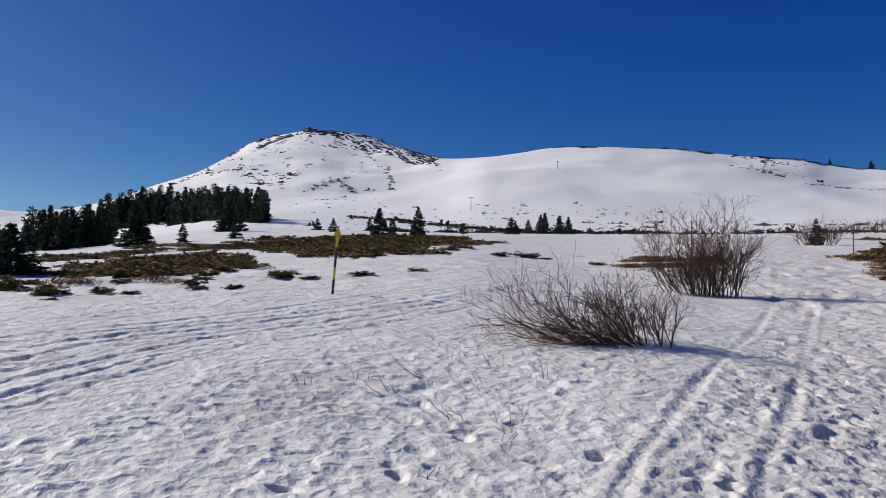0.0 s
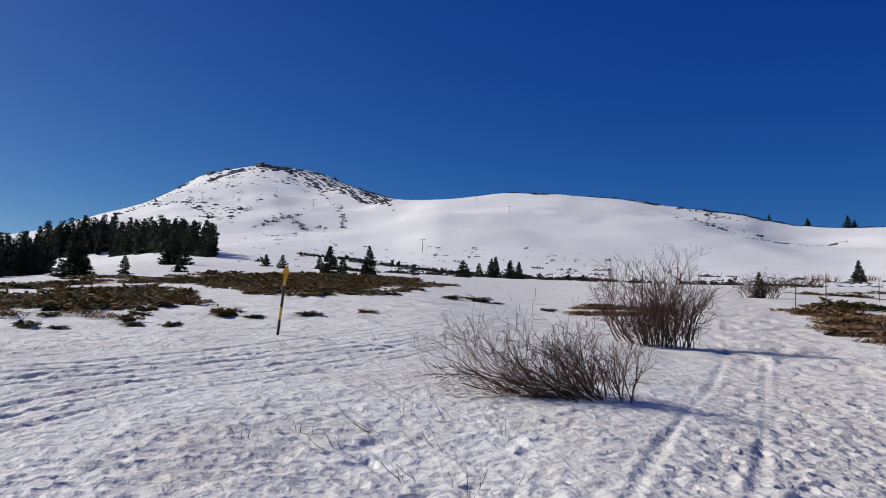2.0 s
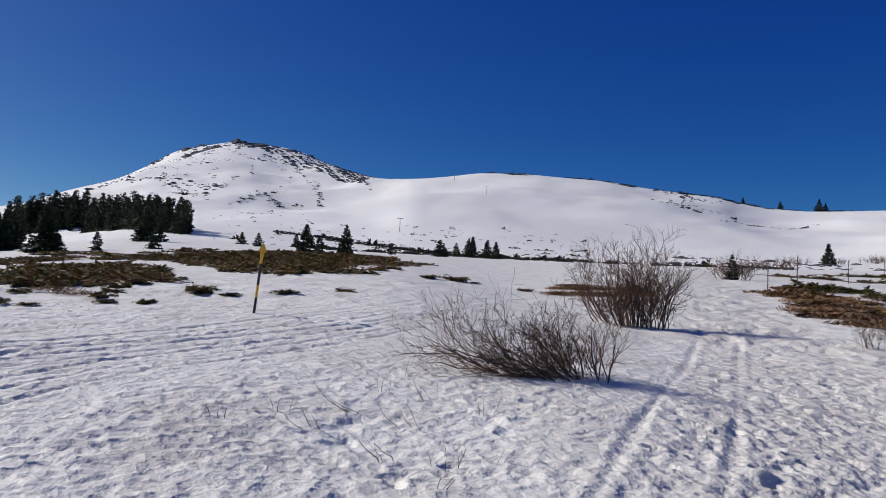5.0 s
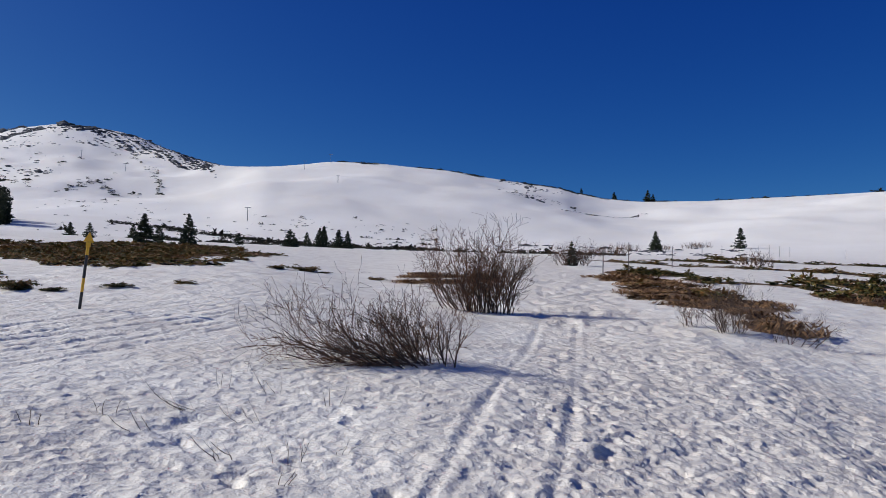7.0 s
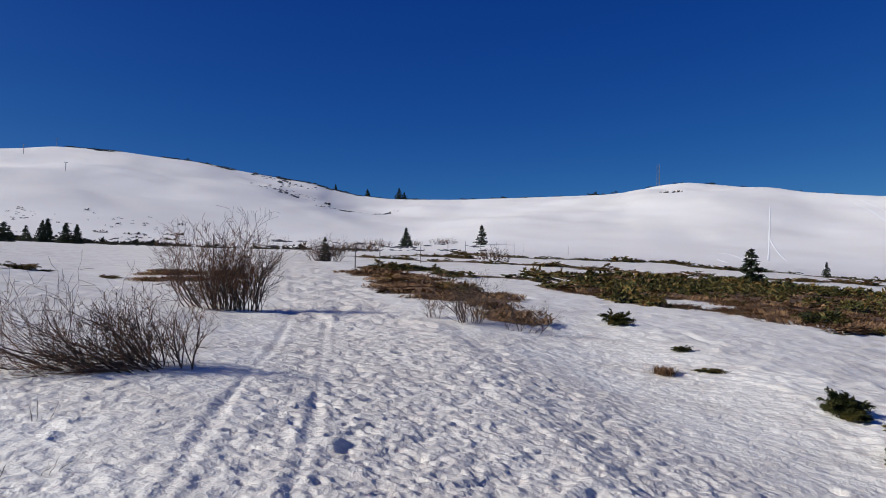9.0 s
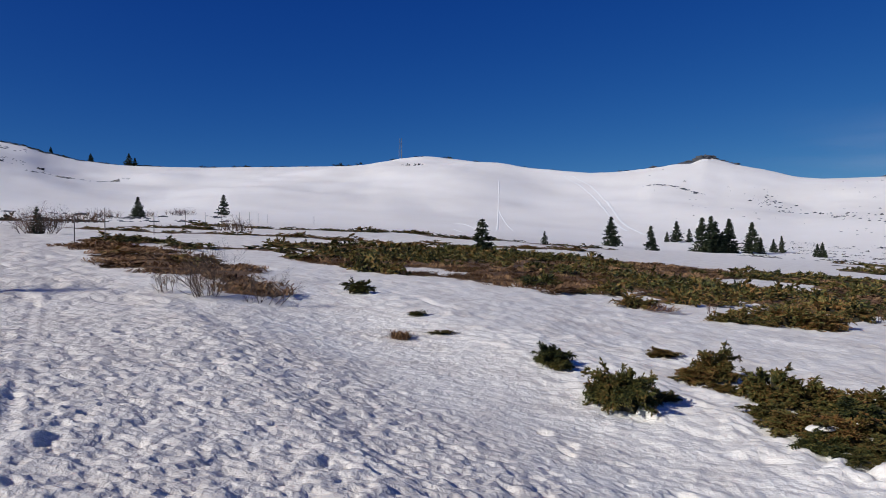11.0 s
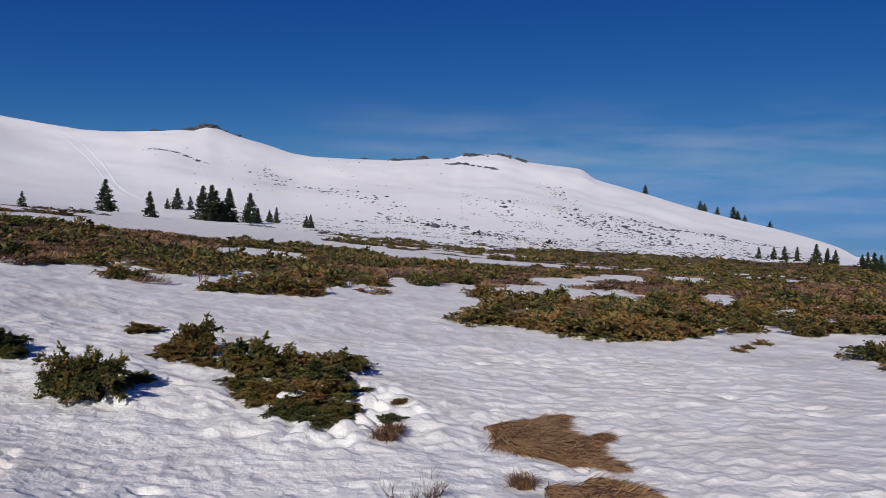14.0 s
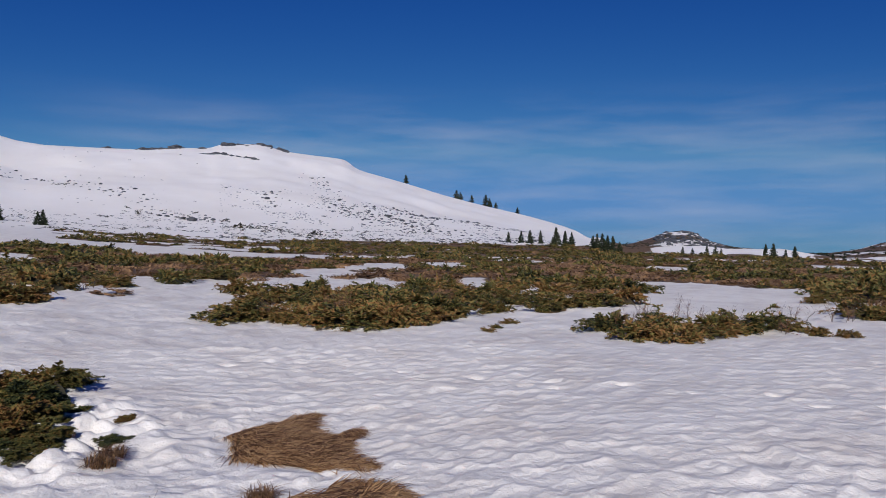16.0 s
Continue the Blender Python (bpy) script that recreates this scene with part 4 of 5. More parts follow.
def patchy(x, y):
    """High where juniper grows in the heath, low where withered grass lies."""
    return 0.9 * wave(x, y, 6.5, 51) + 0.6 * wave(x, y, 2.0, 52)


def grass_patch_mesh(rng, n, radius, blade, lay, flat, broad=1.0):
    """Withered grass combed one way: bent blades of two quads."""
    a, r = rng.uniform(0, 2 * math.pi, n), radius * np.sqrt(rng.uniform(0, 1, n))
    foot = np.stack([r * np.cos(a), r * np.sin(a), np.zeros(n)], 1)
    turn = lay + rng.normal(0, 0.55, n)
    length = blade * rng.uniform(0.6, 1.3, n)
    up = rng.uniform(0.15, 1.0, n) * flat
    d1 = unit(np.stack([np.cos(turn), np.sin(turn), up * 2.2], 1)) * (length * 0.5)[:, None]
    d2 = unit(np.stack([np.cos(turn + 0.2), np.sin(turn + 0.2), up * 0.2 - 0.15], 1)) * (length * 0.5)[:, None]
    side = np.stack([-np.sin(turn), np.cos(turn), np.zeros(n)], 1) * (0.008 * broad * blade / 0.3)
    v = np.stack([foot - side, foot + side, foot + d1 + side * 0.8, foot + d1 - side * 0.8, foot + d1 + d2 + side * 0.15, foot + d1 + d2 - side * 0.15], 1).reshape(-1, 3)
    base = np.arange(n)[:, None] * 6
    q = np.concatenate([base + [0, 1, 2, 3], base + [3, 2, 4, 5]])
    return v, q


FAR_TUFTS = [grass_patch_mesh(np.random.RandomState(430 + i), 24, 0.42, 0.42, i * 1.3, 1.0, 2.6) for i in range(5)]
TUFTS = [grass_patch_mesh(np.random.RandomState(400 + i), 80, 0.42, 0.42, i * 1.3, 1.0) for i in range(5)]
BRUSH = [juniper_mesh("brush", 450 + i, 0.42, 12, 4, 4, 0.2, BILBERRY, 0.36)[3] for i in range(4)]


def among(x, y, polys):
    return np.max([inside(x, y, HEATH[k]) for k in polys], axis=0) > -0.9


def fill_heath(name, label, box, seed, tries, gap_near, single, green_from=-0.12, only=None, low=1.0):
    """Heath as uncountable growth: joined junipers and grass tufts over the bare ground."""
    rng, x, y = scatter(seed, tries, box)
    cov = heath_cover(x, y)
    keep = (cov > 0.55) & (among(x, y, only) if only else ~among(x, y, (1, 2, 3, 4)) & (np.min([line_distance(x, y, l)[0] for l, _ in HEATH_BANDS], axis=0) > 2.5))
    x, y = x[keep], y[keep]
    k = spaced(x, y, gap_near)
    x, y = x[k], y[k]
    green, grass, brown = Soup(), Soup(), Soup()
    pt = patchy(x, y) + rng.normal(0, 0.25, len(x))
    r = np.hypot(x, y)
    z = lie(x, y) + bank(x, y)
    for i in range(len(x)):
        size = (0.50 + 0.65 * rng.rand()) * (0.85 + 0.0035 * r[i])
        a = rng.uniform(0, 6.28)
        ca, sa = math.cos(a) * size, math.sin(a) * size
        if pt[i] > (green_from - 0.33 if r[i] < 22 else green_from) and r[i] < 21 and single:
            juniper(x[i], y[i], size * 1.1, rng.uniform(0.75, 1.15), rng.randint(5), math.degrees(a), label, "junipers of the near heath", False)
            continue
        if pt[i] > green_from:
            v, q, core, cq = (FAR_JUNIPERS if r[i] < 27 else FARTHER_JUNIPERS if r[i] < 55 else FARTHEST_JUNIPERS)[rng.randint(5)]
            h, to = size * rng.uniform(0.55, 1.35) * (1.2 if x[i] > 12 else 0.9), green
        elif pt[i] > green_from - 0.2:
            v, q, _, _ = BRUSH[rng.randint(4)]
            core, h, to = None, size * rng.uniform(0.4, 0.8), brown
        else:
            core = None
            v, q = (TUFTS if r[i] < 34 else FAR_TUFTS)[rng.randint(5)]
            ca, sa, h, to = ca * 1.7, sa * 1.7, size * 0.8, grass
        to.add(np.stack([x[i] + v[:, 0] * ca - v[:, 1] * sa, y[i] + v[:, 0] * sa + v[:, 1] * ca, z[i] + v[:, 2] * h * low], 1), q)
        # dark dome that paints the shade inside the bush
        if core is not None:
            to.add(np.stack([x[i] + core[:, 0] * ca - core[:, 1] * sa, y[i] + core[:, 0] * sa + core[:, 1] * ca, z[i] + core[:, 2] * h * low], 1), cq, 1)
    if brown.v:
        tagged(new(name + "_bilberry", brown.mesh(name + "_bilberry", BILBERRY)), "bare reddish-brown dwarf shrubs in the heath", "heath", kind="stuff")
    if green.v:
        tagged(new(name + "_juniper", green.mesh(name + "_juniper", HEATH_JUNIPER, False, INNER_SHADE)), label, "heath", kind="stuff")
    if grass.v:
        tagged(new(name + "_grass", grass.mesh(name + "_grass", HEATH_GRASS)), "withered tawny grass between the heath junipers", "grass", kind="stuff")


fill_heath("near_heath", "olive and brown juniper in snow-gapped heath", (8, -30, 26, 25), 60, 5200, 0.62, True, 0.15)
fill_heath("eastern_heath", "olive and brown juniper heath with snow gaps", (26, -62, 76, 48), 61, 12000, 0.70, False, 0.28)
fill_heath("far_heath", "distant low brown heath along the hill's foot", (14, -145, 175, 80), 62, 13000, 1.5, False)
fill_heath("western_heath", "dark juniper heath with rusty grass", (-36, 10, 6, 82), 63, 9000, 0.66, False, -0.35, None, 0.75)
fill_heath("trailside_heath", "brown grassy heath beside the trodden trail", (5.5, 10.5, 24, 38), 64, 6500, 0.40, False, 0.42, (1, 2, 4), 0.8)
fill_heath("heath_bands", "low dark heath in bands between snow", (20, 29, 32, 46), 65, 3000, 0.7, False, 0.1, (3,), 0.6)


def grass_mat(x, y, poly, n, lay, blade, label):
    """A patch of matted withered grass melted out of the snow."""
    rng = np.random.RandomState(int(abs(x * 91 + y * 37)) + n)
    xs, ys = np.array([p[0] for p in poly]), np.array([p[1] for p in poly])
    px, py = rng.uniform(xs.min(), xs.max(), n * 3), rng.uniform(ys.min(), ys.max(), n * 3)
    sdist = inside(px, py, poly) - 0.03 + 0.13 * wave(px, py, 0.22, 71)
    ok = sdist > 0.0
    px, py, sdist = px[ok][:n], py[ok][:n], sdist[ok][:n]
    v, q = grass_patch_mesh(rng, len(px), 0.0, blade, lay + 1.1 * wave(px, py, 0.55, 72), 0.15)
    v = v.reshape(len(px), 6, 3)
    v += np.stack([px - x, py - y, lie(px, py) - ground_z(x, y) + 0.01 + 0.025 * np.minimum(sdist, 0.3) / 0.3], 1)[:, None]
    ob = tagged(new("withered_grass", mesh_from("withered_grass", v.reshape(-1, 3), q, GRASS)), label, "grass", "grass patches")
    ob.location = (x, y, ground_z(x, y))
    return ob


grass_mat(7.4, -1.2, MATS[0], 7500, -2.1, 0.20, "matted tawny grass melted out of the snow")
grass_mat(5.9, -1.3, MATS[1], 3200, -2.1, 0.20, "matted tawny grass patch ringed by snow")


def tuft(x, y, radius, n, label):
    v, q = grass_patch_mesh(np.random.RandomState(int(abs(x * 77 + y * 13))), n, radius, radius * 1.5, 0, 1.6)
    ang = np.random.RandomState(n).uniform(0, 6.28, n).repeat(6)
    c = v.reshape(n, 6, 3)[:, 0].repeat(6, 0)
    d = v - c
    v = np.stack([c[:, 0] + d[:, 0] * np.cos(ang) - d[:, 1] * np.sin(ang), c[:, 1] + d[:, 0] * np.sin(ang) + d[:, 1] * np.cos(ang), v[:, 2] - 0.02], 1)
    ob = tagged(new("grass_tuft", mesh_from("grass_tuft", v, q, HEATH_GRASS)), label, "grass tuft", "grass tufts")
    ob.location = (x, y, ground_z(x, y))


for x, y, rad in [(7.3, 0.32, 0.11), (6.15, -0.72, 0.10), (9.45, 7.35, 0.16), (7.5, 0.25, 0.1)]:
    tuft(x, y, rad, 260, "small tuft of dry brown grass in snow")


# ---- bare deciduous bushes ----
def bare_bush(name, x, y, tall, fan, stems, seed, label, red=0, depth=3, thick=0.012, group="bare bushes", base=0.2, side=(1.0, 0.0), curl=0.02, stray=0.15, dome=0.0, twigs=1.0):
    """Many-stemmed leafless bush. fan: how far the stems lean along side, from and to; each stem is a part with its twigs."""
    rng = np.random.RandomState(seed)
    sx, sy = side
    ob = thing(name, label, "bush", group)

    def grow(big, fine, p, d, length, rad, level):
        n = 6 if level == 0 else 4 if level == 1 else 3
        pts, dirs = [p], [d]
        for _ in range(n - 1):
            d = unit(d + rng.normal(0, 0.15 + 0.07 * level, 3) + np.array([0, 0, 0.06 + curl]))
            p = p + d * length / (n - 1)
            if p[2] < 0.03:
                p = np.array([p[0], p[1], 0.03])
            pts.append(p), dirs.append(d)
        rr = np.maximum(np.linspace(rad, rad * (0.5 if level < depth else 0.35), n), thick * 0.17)
        (big if level == 0 else fine).add(*tube(pts, rr, 4 if level == 0 else 3))
        if level < depth:
            for _ in range(int(rng.randint(6, 10) * twigs) if level == 0 else (rng.randint(3, 6) if level == 1 else rng.randint(2, 4))):
                i = rng.randint(1, n)
                away = unit(dirs[i] + rng.normal(0, 0.50, 3) + np.array([0, 0, 0.10]))
                grow(big, fine, pts[i], away, length * rng.uniform(0.36, 0.68), rr[i] * 0.6, level + 1)

    for k in range(stems):
        g = (k + rng.uniform(0, 1)) / stems
        lean = fan[0] + (fan[1] - fan[0]) * g + rng.normal(0, stray)
        deep = rng.normal(0, 0.26)
        o, w = base * (2 * g - 1) + rng.normal(0, base * 0.2), rng.normal(0, base * 0.3)
        d = unit(np.array([sx * lean - sy * deep, sy * lean + sx * deep, 1.0]))
        big, fine = Soup(), Soup()
        grow(big, fine, np.array([sx * o - sy * w, sy * o + sx * w, -0.06]), d,
             tall * rng.uniform(0.45, 0.8) * (1 - dome * (2 * g - 1) ** 2) * math.sqrt(1 + 0.5 * lean * lean), thick * rng.uniform(0.6, 1.2), 0)
        stem = part("stem", big.mesh("stem", TWIG, True), TWIG, ob)
        part("brushwood", fine.mesh("brushwood", TWIG_RED if red and (k + red) % (red + 1) else TWIG), TWIG, stem, kind="stuff")
    ob.location = (x, y, ground_z(x, y) - 0.02)
    return ob


LEFT = (-0.97, 0.24)
bare_bush("willow_bush", 2.2, 7.9, 0.80, (0.05, 1.3), 19, 501, "leafless grey-brown willow bush leaning over old snow", 1, 3, 0.0095, base=0.24, side=LEFT, curl=0.03, stray=0.38)
bare_bush("willow_bush", 1.85, 7.75, 0.44, (1.5, 4.4), 24, 502, "leafless willow stems sprawling low over the snow", 1, 3, 0.0095, base=0.36, side=LEFT, curl=-0.05, stray=0.5)
bare_bush("birch_bush", 5.85, 15.5, 1.72, (-0.36, 0.34), 36, 503, "tall leafless reddish bush beside the trail", 2, 3, 0.017, base=0.46, side=LEFT, curl=0.06, stray=0.09, dome=0.34, twigs=0.9)
bare_bush("birch_bush", 5.35, 15.6, 1.36, (0.1, 1.1), 20, 504, "spreading leafless brown bush beside the trail", 2, 3, 0.016, base=0.42, side=LEFT, curl=0.06, stray=0.14, dome=0.2, twigs=0.9)
bare_bush("birch_bush", 25.6, 49.0, 1.55, (-0.75, 0.75), 30, 505, "leafless russet bush at the crest of the trail", 1, 3, 0.022, base=1.1, dome=0.3)
bare_bush("willow_bush", 9.3, 11.9, 0.9, (-0.8, 1.1), 16, 506, "sparse leafless shrub on a brown grass patch", 0, 3, 0.010, base=0.2)
bare_bush("willow_bush", 9.0, 12.7, 0.55, (-0.4, 0.4), 8, 507, "small leafless shrub at the trail's edge", 1, 3, 0.006, base=0.12)
bare_bush("willow_bush", 9.9, 11.0, 0.5, (0.0, 1.6), 8, 508, "low leafless shrub bent over snow", 0, 2, 0.008, base=0.25, side=(0.8, -0.6))
bare_bush("willow_bush", 10.6, 11.9, 0.6, (-0.5, 0.8), 5, 509, "low leafless shrub on brown grass", 0, 2, 0.008, base=0.25, side=(0.8, -0.6))
for k, (x, y, h) in enumerate([(104.0, 168.0, 3.0), (120.0, 176.0, 2.4), (108.0, 180.0, 2.6), (131.0, 178.0, 2.6), (137.0, 181.0, 2.4), (51.0, 59.5, 1.7), (96.0, 168.0, 2.2), (49.0, 88.0, 1.6), (57.0, 95.0, 1.5)]):
    bare_bush("far_bush", x, y, h * 0.8, (-0.8, 0.8), 24, 520 + k, "distant leafless brown bush on the snow slope", 1, 2, 0.04, base=h * 0.9, group="distant bushes", dome=0.4)
# thin twigs that stand out of the snow
for k, (x, y, h, ln) in enumerate([(-0.4, 5.6, 0.3, (-0.5, 0.1)), (-0.1, 6.1, 0.32, (-0.6, 0)), (0.3, 5.8, 0.28, (-0.5, 0)), (0.1, 5.1, 0.2, (-0.7, 0)), (0.45, 5.0, 0.22, (0.1, 0)), (0.8, 5.1, 0.16, (0.5, 0)), (-0.7, 6.0, 0.2, (0, 0)),
                                   (-1.1, 5.7, 0.14, (0, 0)), (-0.1, 3.95, 0.1, (0.4, 0)), (0.4, 4.6, 0.2, (0.2, 0)), (0.9, 6.2, 0.25, (0.2, 0)), (5.15, 0.47, 0.2, (-0.4, 0)), (5.08, 0.8, 0.1, (0.3, 0)), (5.3, 0.3, 0.12, (0.3, 0)), (0.1, 6.8, 0.3, (0, 0)), (0.5, 6.6, 0.3, (-0.2, 0)), (10.3, 10.6, 0.3, (0.4, 0))]):
    bare_bush("twig_sprig", x, y, h * 0.85, (ln[0] * 3 - 0.9, ln[0] * 3 + 0.5), 3, 560 + k, "thin leafless twigs sticking out of the snow", 0, 1, 0.0029, base=0.07, twigs=0.45, group="twigs in the snow")


bare_bush("willow_sprout", 5.5, 0.12, 0.3, (-0.7, 0.9), 8, 590, "small leafless sprout in the snow", 0, 2, 0.006, base=0.06, group="twigs in the snow", side=(0.3, -0.95))
bare_bush("willow_sprout", 5.85, -0.03, 0.14, (-0.7, 0.9), 4, 591, "small leafless sprout in the snow", 0, 2, 0.005, base=0.05, group="twigs in the snow", side=(0.3, -0.95))
# leafless shoots that rise from the heath's edge
rng = np.random.RandomState(31)
for k, (x, y) in enumerate([(16.4, -2.5), (15.9, -3.6), (17.6, -4.4), (18.6, -5.6), (17.9, -6.9), (19.2, -7.6), (20.2, -8.9), (12.2, -8.4), (11.4, -8.3), (11.0, -9.6), (10.6, -10.5), (11.9, -9.6), (13.4, -11.0), (13.0, -9.6), (12.0, -12.5), (11.5, -13.4), (21.5, 3.0), (20.6, 5.2), (24.6, 1.4), (22.0, -3.6)]):
    bare_bush("bare_shoots", x, y, rng.uniform(0.4, 0.62), (-0.4, 0.4), 5, 900 + k, "reddish leafless shoots rising through juniper", 2, 2, 0.008, base=0.3, group="bare shoots in the heath")


# ---- conifers ----
def conifer_mesh(name, seed, whorls, width, leaf, pine=False, dense=12):
    """A spruce, or a pine with a rounder crown, of height 1."""
    rng = np.random.RandomState(seed)
    green, wood = Soup(), Soup()
    wood.add(*tube([(0, 0, -0.02), (0.004, 0, 0.35), (0, 0.004, 0.7), (0, 0, 0.985)], [0.022, 0.017, 0.009, 0.002], 6))
    for w in range(whorls):
        f = (w + rng.uniform(-0.3, 0.3)) / whorls
        z = 0.04 + f * 0.93
        if pine:
            reach = width * (math.sin(min(1.0, f * 1.25 + 0.22) * math.pi * 0.5) if f < 0.6 else (1.15 - f) * 1.75) * rng.uniform(0.75, 1.1)
        else:
            reach = width * (1.0 - f) ** 0.95 * rng.uniform(0.72, 1.1) + 0.006
        for b in range(rng.randint(6, 9)):
            a = rng.uniform(0, 2 * math.pi)
            ln = reach * rng.uniform(0.6, 1.08)
            rise = rng.uniform(0.1, 0.5) if pine else rng.uniform(-0.35, 0.12) + f * 0.5
            d = unit(np.array([math.cos(a), math.sin(a), rise]))
            o = np.array([0, 0, z])
            if b < 2:
                wood.add(*tube([o, o + d * ln * 0.9], [0.005, 0.001], 3))
            n = dense
            t = rng.uniform(0.2, 1.0, (n, 1))
            c = o + d * ln * t + rng.normal(0, leaf * 0.18, (n, 3))
            dd = unit(d * 0.9 + rng.normal(0, 0.5, (n, 3)) + [0, 0, -0.15 if not pine else 0.25])
            s = leaf * rng.uniform(0.6, 1.2, n) * (1.05 - 0.65 * f)
            green.add(*blades(c, dd * s[:, None], s * 0.7, unit(rng.normal(0, 0.6, (n, 3)) + [0, 0, 0.7])))
    d = np.array([[0, 0, 1.0]])
    green.add(*blades(np.array([[0, 0, 0.93]]), d * 0.07, [0.012], np.array([[1.0, 0, 0]])))
    return wood.mesh(name + "_trunk", TRUNK), green.mesh(name + "_crown", PINE if pine else SPRUCE)


SPRUCES = [conifer_mesh("spruce", 600 + i, 24, 0.29 + 0.04 * (i % 3), 0.062, False, 26) for i in range(5)]
FAR_SPRUCES = [conifer_mesh("far_spruce", 640 + i, 15, 0.30 + 0.04 * (i % 3), 0.085, False, 16) for i in range(5)]
PINES = [conifer_mesh("pine", 620 + i, 15, 0.25 + 0.05 * (i % 3), 0.078, True, 12) for i in range(4)]


def conifer(x, y, tall, variant, label, group, pine=False, wide=1.0, name="spruce_tree"):
    trunk, crown = (PINES if pine else FAR_SPRUCES if math.hypot(x, y) > 210 or (tall < 3 and math.hypot(x, y) > 40) else SPRUCES)[variant % (4 if pine else 5)]
    ob = thing(name, label, "tree", group)
    part("trunk", trunk, TRUNK, ob)
    part("crown", crown, SPRUCE, ob)
    wide = wide if pine else wide * 1.15
    ob.matrix_basis = pose(x, y, ground_z(x, y) - 0.05, 0, 0, variant * 77.0) @ Matrix.Diagonal((tall * wide, tall * wide, tall, 1))
    return ob


# single spruces below the eastern hill
for k, (x, y, h, w) in enumerate([(52.0, 30.6, 2.9, 1.45), (94.6, 45.1, 2.1, 0.9), (149.0, 55.2, 6.6, 1.0), (140.6, 44.1, 5.0, 1.1), (200.8, 55.7, 6.0, 1.0), (203.5, 53.0, 4.0, 1.0), (198.0, 57.5, 3.0, 1.0),
                                  (166.5, 40.6, 8.0, 1.0), (168.4, 39.2, 8.4, 1.0), (171.0, 38.8, 7.4, 1.0), (176.0, 36.9, 8.2, 1.05), (178.0, 32.3, 7.6, 1.0), (172.5, 37.6, 5.0, 1.2), (191.1, 28.0, 4.2, 0.9), (190.0, 29.6, 3.4, 1.0), (181.0, 31.0, 4.0, 1.0), (182.5, 19.4, 3.2, 1.0), (183.0, 18.4, 3.6, 0.9),
                                  (142.0, 170.8, 6.4, 1.05), (113.8, 170.2, 5.8, 1.1)]):
    conifer(x, y, h, k, "dark green spruce standing alone on snow" if k in (0, 2, 3, 18) else "dark spruce in a loose group on snow", "spruces below the hill", False, w)
# trees at the western meadow
for k, (x, y, h, w) in enumerate([(-2.7, 77.9, 3.3, 0.95), (-6.9, 78.1, 3.1, 1.3), (-5.6, 80.0, 2.0, 1.2), (9.7, 102.3, 2.6, 1.5), (19.0, 118.0, 3.2, 1.2), (16.5, 122.0, 3.4, 1.0), (17.6, 125.0, 3.8, 1.1), (14.6, 124.0, 2.6, 1.0), (20.3, 117.0, 3.0, 1.2), (12.2, 122.0, 2.4, 1.1),
                                  (-15.2, 100.0, 2.0, 1.3), (-19.5, 112.0, 2.0, 1.4), (-12.0, 118.0, 2.2, 1.3), (-9.6, 120.0, 2.0, 1.2), (2.6, 92.0, 1.6, 1.4), (25.4, 49.2, 1.9, 0.9)]):
    conifer(x, y, h, k + 2, "small dark spruce at the meadow's edge", "spruces on the meadow", False, w)
for k, (x, y, h, w) in enumerate([(-30.2, 70.9, 4.6, 1.15), (-28.9, 70.0, 2.2, 1.2), (-29.5, 99.1, 4.4, 1.1), (-27.4, 98.0, 2.6, 1.0), (-25.6, 71.0, 1.9, 1.0), (-21.0, 73.0, 2.1, 1.0), (-10.2, 17.0, 1.35, 1.5), (-11.4, 18.2, 1.5, 1.4)]):
    conifer(x, y, h, k, "dark spruce standing apart before the wood", "spruces before the wood", False, w * 1.2)
# the dark wood on the western shoulder
rng = np.random.RandomState(7)
for k in range(110):
    az = -25.2 + 11.5 * (k / 109.0) + rng.uniform(-0.25, 0.25)
    dist = np.interp(az, [-25, -20.8, -17, -13.7], [425, 375, 258, 210]) + rng.uniform(-4, 26)
    conifer(dist * math.sin(radians(az)), dist * math.cos(radians(az)), dist * 0.0445 * rng.uniform(0.72, 1.12), k, "tall dark pine in a dense wood", "pines of the dark wood", k % 2 > 0, 0.82, "pine_tree" if k % 2 else "spruce_tree")
for k in range(34):
    az, dist = -30.0 + 5.4 * (k / 33.0) + rng.uniform(-0.3, 0.3), 100 + rng.uniform(-9, 16)
    conifer(dist * math.sin(radians(az)), dist * math.cos(radians(az)), 5.3 * rng.uniform(0.65, 1.08), k, "dark pine at the wood's western end", "pines of the western wood", k % 2 > 0, 0.9, "pine_tree" if k % 2 else "spruce_tree")
for k in range(44):
    az, dist = -40.0 + 12.0 * (k / 43.0) + rng.uniform(-0.3, 0.3), 300 + rng.uniform(-10, 40)
    conifer(dist * math.sin(radians(az)), dist * math.cos(radians(az)), 9.5 * rng.uniform(0.7, 1.1), k, "distant dark pine behind the meadow", "pines behind the meadow", True, 1.0, "pine_tree")
